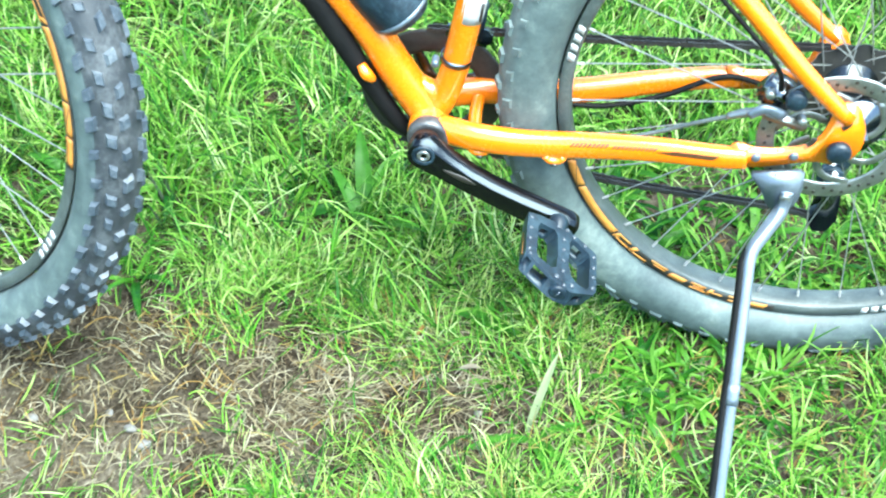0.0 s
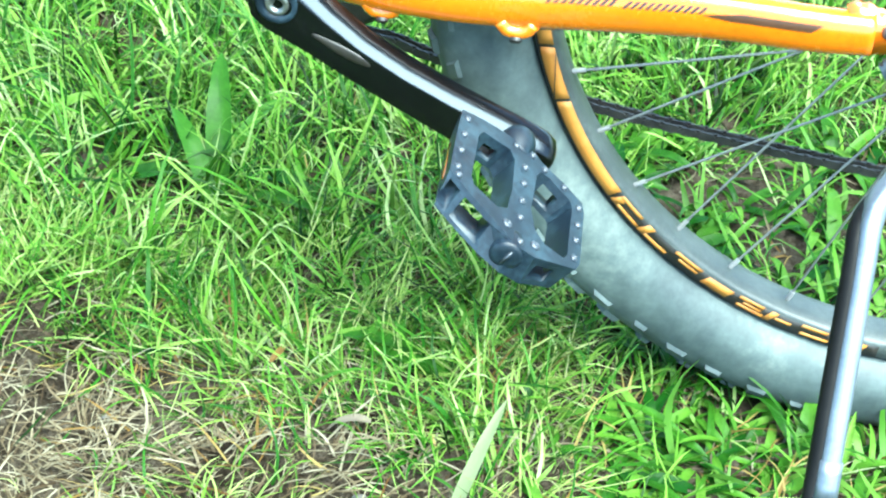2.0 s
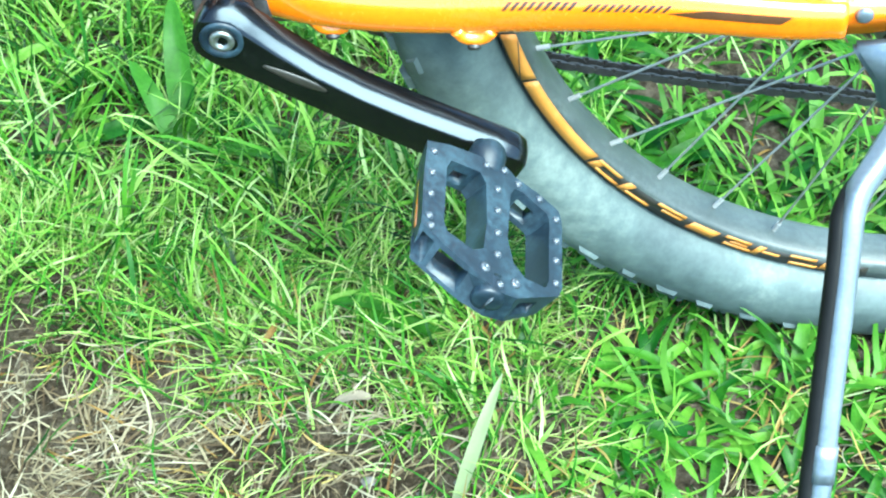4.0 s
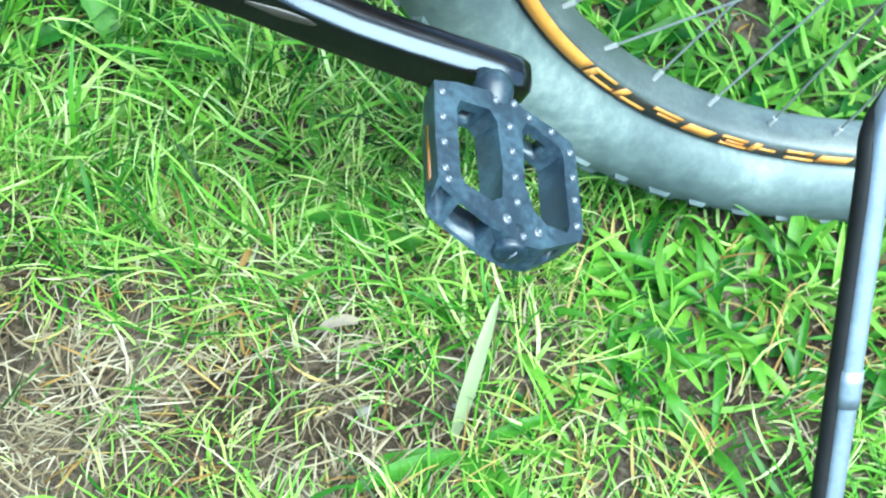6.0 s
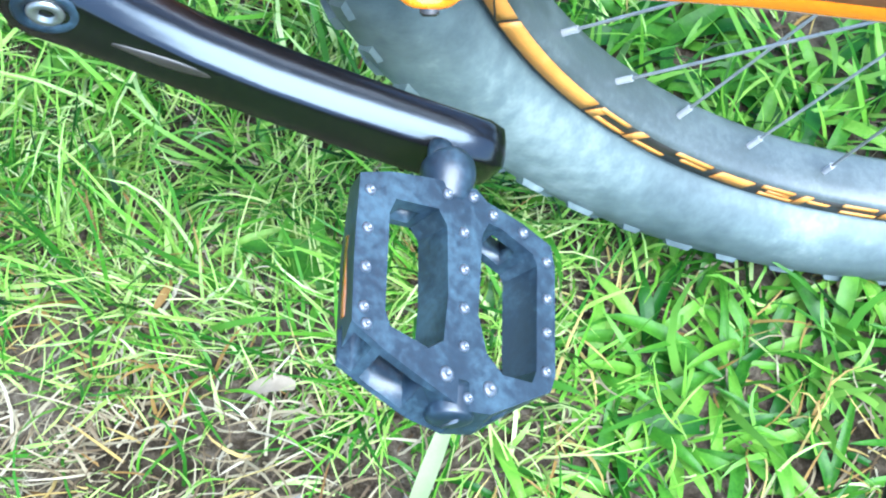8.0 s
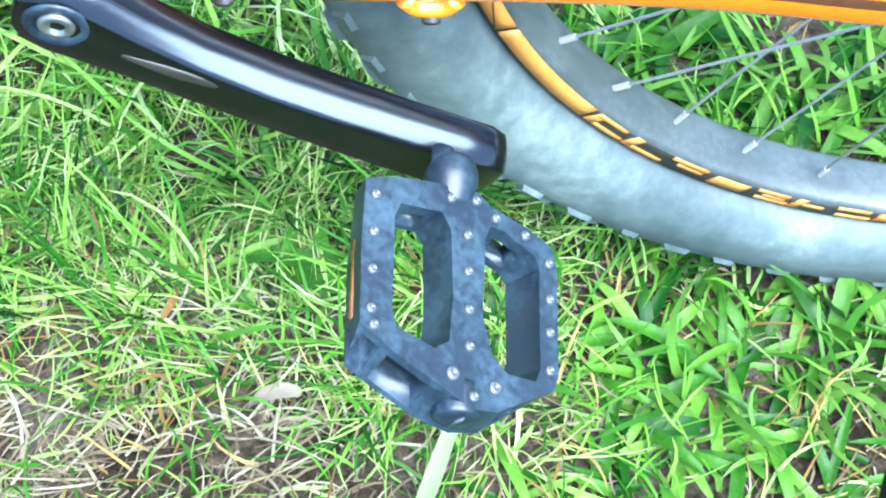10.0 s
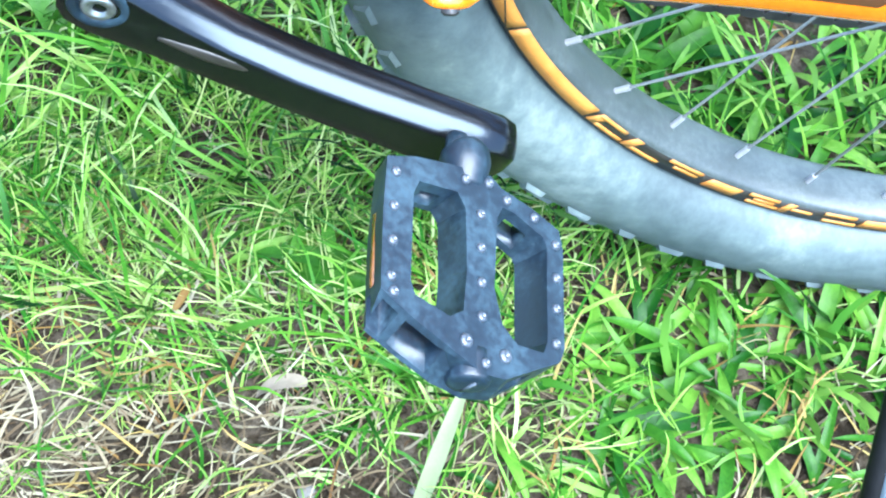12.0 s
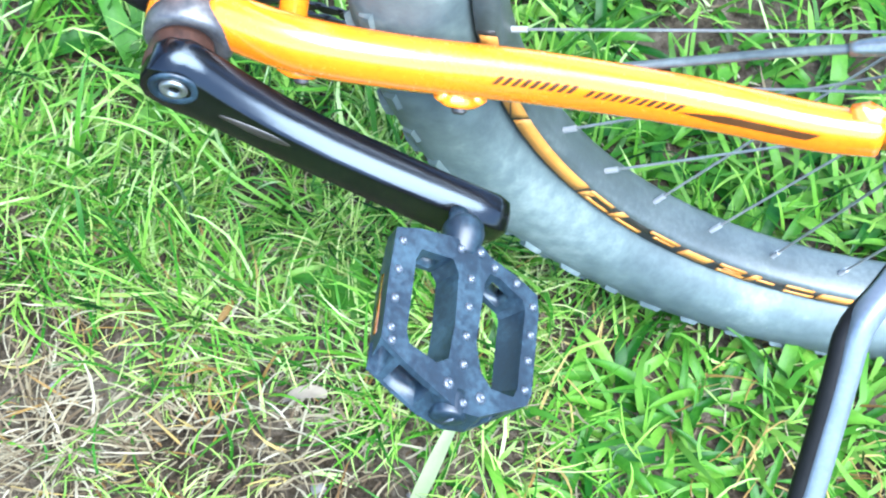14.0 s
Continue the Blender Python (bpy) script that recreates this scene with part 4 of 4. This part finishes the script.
blades("grass", 29000, M_GRASS, NEAR, 0.084, 0.0025, rng, lambda x, y: (0.09 + 0.91 * lush(x, y) ** 1.7) * tufts(x, y) * (1 - (0.86 if y > 0.02 else 0.68) * back(x, y)), (0.3, 1.35), "bright green meadow grass")
blades("tall_grass", 8000, M_GRASS, (-0.85, 0.72, -0.1, 0.95), 0.12, 0.0042, rng, lambda x, y: lush(x, y) ** 2 * (0.3 if y < 0.05 else 1.0) * (1 - 0.85 * back(x, y)) * tufts(x + 0.7, y), (0.3, 1.2), "longer green grass behind the bicycle")
blades("fine_grass", 4200, M_FINE, (-0.32, 0.22, -0.32, 0.10), 0.064, 0.0016, rng, lambda x, y: (0.10 + 0.90 * lush(x, y) ** 1.6) * tufts(x + 2.1, y), (0.4, 1.4), "fine yellow-green grass mixed with straw")
blades("dry_grass", 15000, M_STRAW, NEAR, 0.052, 0.0019, rng, lambda x, y: tufts(x + 1.3, y + 0.9) * ((0.55 if y < 0.03 and x < 0.2 else 0.30 if y < -0.02 else 0.08) + 0.60 * (1 - lush(x, y))) * (0.55 if x < -0.18 else 1.0) * (1 - 0.75 * math.exp(-((x - 0.088) / 0.05) ** 2 - ((y + 0.163) / 0.028) ** 2)), (0.85, 1.55), "pale dry straw lying on the soil", 0.6)
blades("withered_grass", 2600, M_WITHERED, NEAR, 0.07, 0.0022, rng, lambda x, y: (0.5 if y < 0 else 0.12) * tufts(x, y + 0.4), (0.5, 1.4), "withered yellow-brown blades among the grass")
blades("broad_grass", 600, M_BROAD, (0.10, 0.72, -0.42, 0.4), 0.085, 0.0058, rng, lambda x, y: lush(x, y) ** 2 * (0.25 + 0.75 * back(x, y)), (0.5, 1.3), "broad arching green grass leaves")


def far_grass():
    return blades("far_grass", 40000, M_GRASS, (-1.9, 1.8, -1.5, 2.0), 0.10, 0.007, rng, lambda x, y: 0.0 if (-0.85 < x < 0.72 and -0.42 < y < 0.85) else 1.0, (0.1, 0.9), "green meadow round the bicycle")


far_grass()


# broad-leaved plants
def leaf_mesh(name, wide, curl, fold, material, n=9):
    bm = bmesh.new()
    rows = []
    x = z = 0.0
    for i in range(n + 1):
        f = i / n
        w = wide * (math.sin(math.pi * min(1, 0.05 + 0.95 * f) ** 0.85) ** 0.52 + 0.05 * (1 - f))
        w = max(w, 0.004)
        a = 0.95 - curl * f * (1.1 if f < 0.6 else 1.25)
        rows.append([bm.verts.new((x, v * w + 1.6 * wide * math.sin(40 * wide) * f * f, z + fold * w * abs(v) - 0.03 * wide * math.sin(9 * f + 3 * v))) for v in (-1, -0.55, 0, 0.55, 1)])
        x += math.cos(a) / n
        z += math.sin(a) / n
    for a, b in zip(rows[:-1], rows[1:]):
        for k in range(4):
            bm.faces.new((a[k], b[k], b[k + 1], a[k + 1]))
    me = bpy.data.meshes.new(name)
    bm.to_mesh(me)
    bm.free()
    for p in me.polygons:
        p.use_smooth = True
    me.materials.append(material)
    return me


LEAVES = [leaf_mesh("leaf", w, c, f, M_LEAF) for w, c, f in ((0.062, 1.0, 0.35), (0.052, 1.4, 0.3), (0.070, 1.2, 0.25), (0.045, 0.7, 0.4), (0.078, 1.1, 0.2))]


def weed(x, y, rng, count, size, only=None):
    plant = tagged(new("weed_plant"), "low green weed with long pointed leaves in the turf", "plant", "broad-leaved weeds")
    plant.location = (x, y, ground_z(x, y) - 0.004)
    a = rng.uniform(0, 6.28)
    for i in range(count):
        me = rng.choice(LEAVES)
        turn = only[i] if only else math.degrees(a) + i * 137.5 + rng.uniform(-20, 20)
        s = size * rng.uniform(0.65, 1.15)
        again("leaf", me, pose(rng.uniform(-.004, .004), rng.uniform(-.004, .004), 0, rng.uniform(-14, 14), rng.uniform(0, 34), turn) @ Matrix.Diagonal((s, s, s, 1)), plant)
    return plant


rng = random.Random(23)
WEEDS = [(0.08, -0.027, 5, 0.06), (-0.115, 0.184, 4, 0.11), (-0.071, 0.149, 3, 0.09), (0.23, -0.088, 5, 0.06), (0.259, -0.066, 5, 0.07), (0.298, -0.084, 6, 0.07), (0.343, -0.073, 5, 0.06), (0.376, -0.004, 5, 0.07), (0.272, -0.125, 5, 0.06), (0.082, -0.004, 4, 0.07), (0.323, -0.062, 5, 0.07), (-0.041, 0.173, 5, 0.09), (0.268, 0.134, 5, 0.08), (0.315, 0.111, 4, 0.08), (0.369, 0.088, 5, 0.07)]
for x, y, n, s in WEEDS:
    weed(x, y, rng, n, s)
blades("broad_grass", 1000, M_BROAD, NEAR, 0.090, 0.0046, rng, lambda x, y: (0.01 + 0.99 * lush(x, y) ** 2.5) * (1 - 0.7 * back(x, y)), (0.55, 1.35), "wide arching grass blades")


def single(x, y, turn, tilt, size, me, label, cat="grass blade"):
    ob = tagged(new("grass_blade", me), label, cat)
    ob.matrix_basis = pose(x, y, ground_z(x, y), 0, tilt, turn) @ Matrix.Diagonal((size, size, size, 1))
    return ob


WIDE = leaf_mesh("grass_blade", 0.075, 0.75, 0.3, M_BROAD)
M_PALE = leafy("pale_blade", [(0.2, (0.130, 0.165, 0.075)), (0.8, (0.210, 0.235, 0.140))], 0.5, 0.3)
PALE = leaf_mesh("grass_blade", 0.048, 0.5, 0.3, M_PALE)
single(0.128, -0.182, 60, 0, 0.10, PALE, "single pale yellow-green blade standing beside bare soil")
for turn, tilt, size in ((-163, 30, 0.085), (180, 42, 0.072), (-70, 20, 0.072), (-46, 25, 0.074), (20, 25, 0.066)):
    single(0.134, -0.198, turn, tilt, size, WIDE, "broad green blade in a low tuft beside bare soil")
for x, y, turn, tilt, size in ((-0.101, 0.14, 99, -5, 0.14), (-0.095, 0.141, -22, 15, 0.10), (-0.101, 0.125, 123, 5, 0.11), (0.110, -0.03, 172, 25, 0.085), (0.078, -0.045, 95, 15, 0.06), (0.075, -0.035, -23, 25, 0.05), (0.123, -0.045, 168, 30, 0.09)):
    single(x, y, turn, tilt, size, WIDE, "broad arching green blade in the turf")
for _ in range(46):
    x, y = rng.uniform(-0.7, 0.62), rng.uniform(0.0, 0.6)
    if abs(y) < 0.04 and x > 0.3 or lush(x, y) < 0.4:
        continue
    weed(x, y, rng, rng.randint(4, 7), rng.uniform(0.06, 0.095))
for _ in range(16):
    x, y = rng.uniform(0.17, 0.45), rng.uniform(-0.2, -0.03)
    weed(x, y, rng, rng.randint(4, 6), rng.uniform(0.045, 0.068))
for _ in range(44):
    x, y = rng.uniform(0.16, 0.56), rng.uniform(0.04, 0.36)
    weed(x, y, rng, rng.randint(5, 8), rng.uniform(0.055, 0.085))
for _ in range(16):
    x, y = rng.uniform(0.16, 0.42), rng.uniform(-0.19, -0.04)
    weed(x, y, rng, rng.randint(4, 6), rng.uniform(0.05, 0.07))


# crumbs of soil and pebbles
def crumbs():
    r = random.Random(5)
    verts, faces = [], []
    t = (1 + 5 ** 0.5) / 2
    ico = [Vector(v).normalized() for v in ((-1, t, 0), (1, t, 0), (-1, -t, 0), (1, -t, 0), (0, -1, t), (0, 1, t), (0, -1, -t), (0, 1, -t), (t, 0, -1), (t, 0, 1), (-t, 0, -1), (-t, 0, 1))]
    tri = [(0, 11, 5), (0, 5, 1), (0, 1, 7), (0, 7, 10), (0, 10, 11), (1, 5, 9), (5, 11, 4), (11, 10, 2), (10, 7, 6), (7, 1, 8), (3, 9, 4), (3, 4, 2), (3, 2, 6), (3, 6, 8), (3, 8, 9), (4, 9, 5), (2, 4, 11), (6, 2, 10), (8, 6, 7), (9, 8, 1)]
    made = 0
    while made < 7000:
        x, y = r.uniform(-0.8, 0.5), r.uniform(-0.4, 0.1)
        if r.random() < lush(x, y) - 0.15:
            continue
        s = 0.0012 + 0.0035 * r.random() ** 4
        c = Vector((x, y, ground_z(x, y) + 0.2 * s))
        base = len(verts)
        verts += [c + Vector((v.x * r.uniform(0.7, 1.3), v.y * r.uniform(0.7, 1.3), v.z * r.uniform(0.5, 0.9))) * s for v in ico]
        faces += [tuple(base + k for k in f) for f in tri]
        made += 1
    me = bpy.data.meshes.new("soil_crumbs")
    me.from_pydata(verts, [], faces)
    me.materials.append(M_SOIL)
    tagged(new("soil_crumbs", me), "loose crumbs of dry brown soil", "soil", kind="stuff")


crumbs()


def pebble(x, y, s, seed):
    r = random.Random(seed)
    bm = bmesh.new()
    bmesh.ops.create_icosphere(bm, subdivisions=2, radius=1)
    for v in bm.verts:
        v.co *= 1 + 0.25 * noise.noise(v.co * 1.4 + Vector((seed, 0, 0)))
        v.co = Vector((v.co.x * s, v.co.y * s * 0.8, v.co.z * s * 0.55))
    ob = part("pebble", bm, M_STONE)
    ob.matrix_basis = pose(x, y, ground_z(x, y) + 0.3 * s, r.uniform(-15, 15), 0, r.uniform(0, 180))
    tagged(ob, "small pale pebble lying on bare soil", "pebble", "pebbles on the soil")


for k, (x, y, s) in enumerate(((0.071, -0.165, 0.006), (-0.33, -0.22, 0.008), (-0.36, -0.2, 0.006), (-0.31, -0.24, 0.009), (0.105, -0.17, 0.003), (0.13, -0.16, 0.0028), (-0.12, -0.11, 0.004), (-0.45, -0.21, 0.007))):
    pebble(x, y, s, k + 1)

dead = tagged(new("dead_leaf"), "pale curled dead leaf lying on straw", "leaf")
dead.matrix_basis = pose(0.068, -0.103, 0.0, 25, 40, 195)
DEAD = leaf_mesh("dead_blade", 0.17, 1.0, 0.25, M_DEAD)
again("dead_blade", DEAD, Matrix.Diagonal((0.034, 0.034, 0.034, 1)), dead)
tan_leaf = tagged(new("dead_leaf"), "small tan withered leaf in the grass", "leaf")
tan_leaf.matrix_basis = pose(-0.012, -0.062, 0.006, 20, 20, 70)
TAN = leaf_mesh("dead_blade", 0.17, 1.3, 0.35, M_WITHERED)
again("dead_blade", TAN, Matrix.Diagonal((0.022, 0.014, 0.022, 1)), tan_leaf)
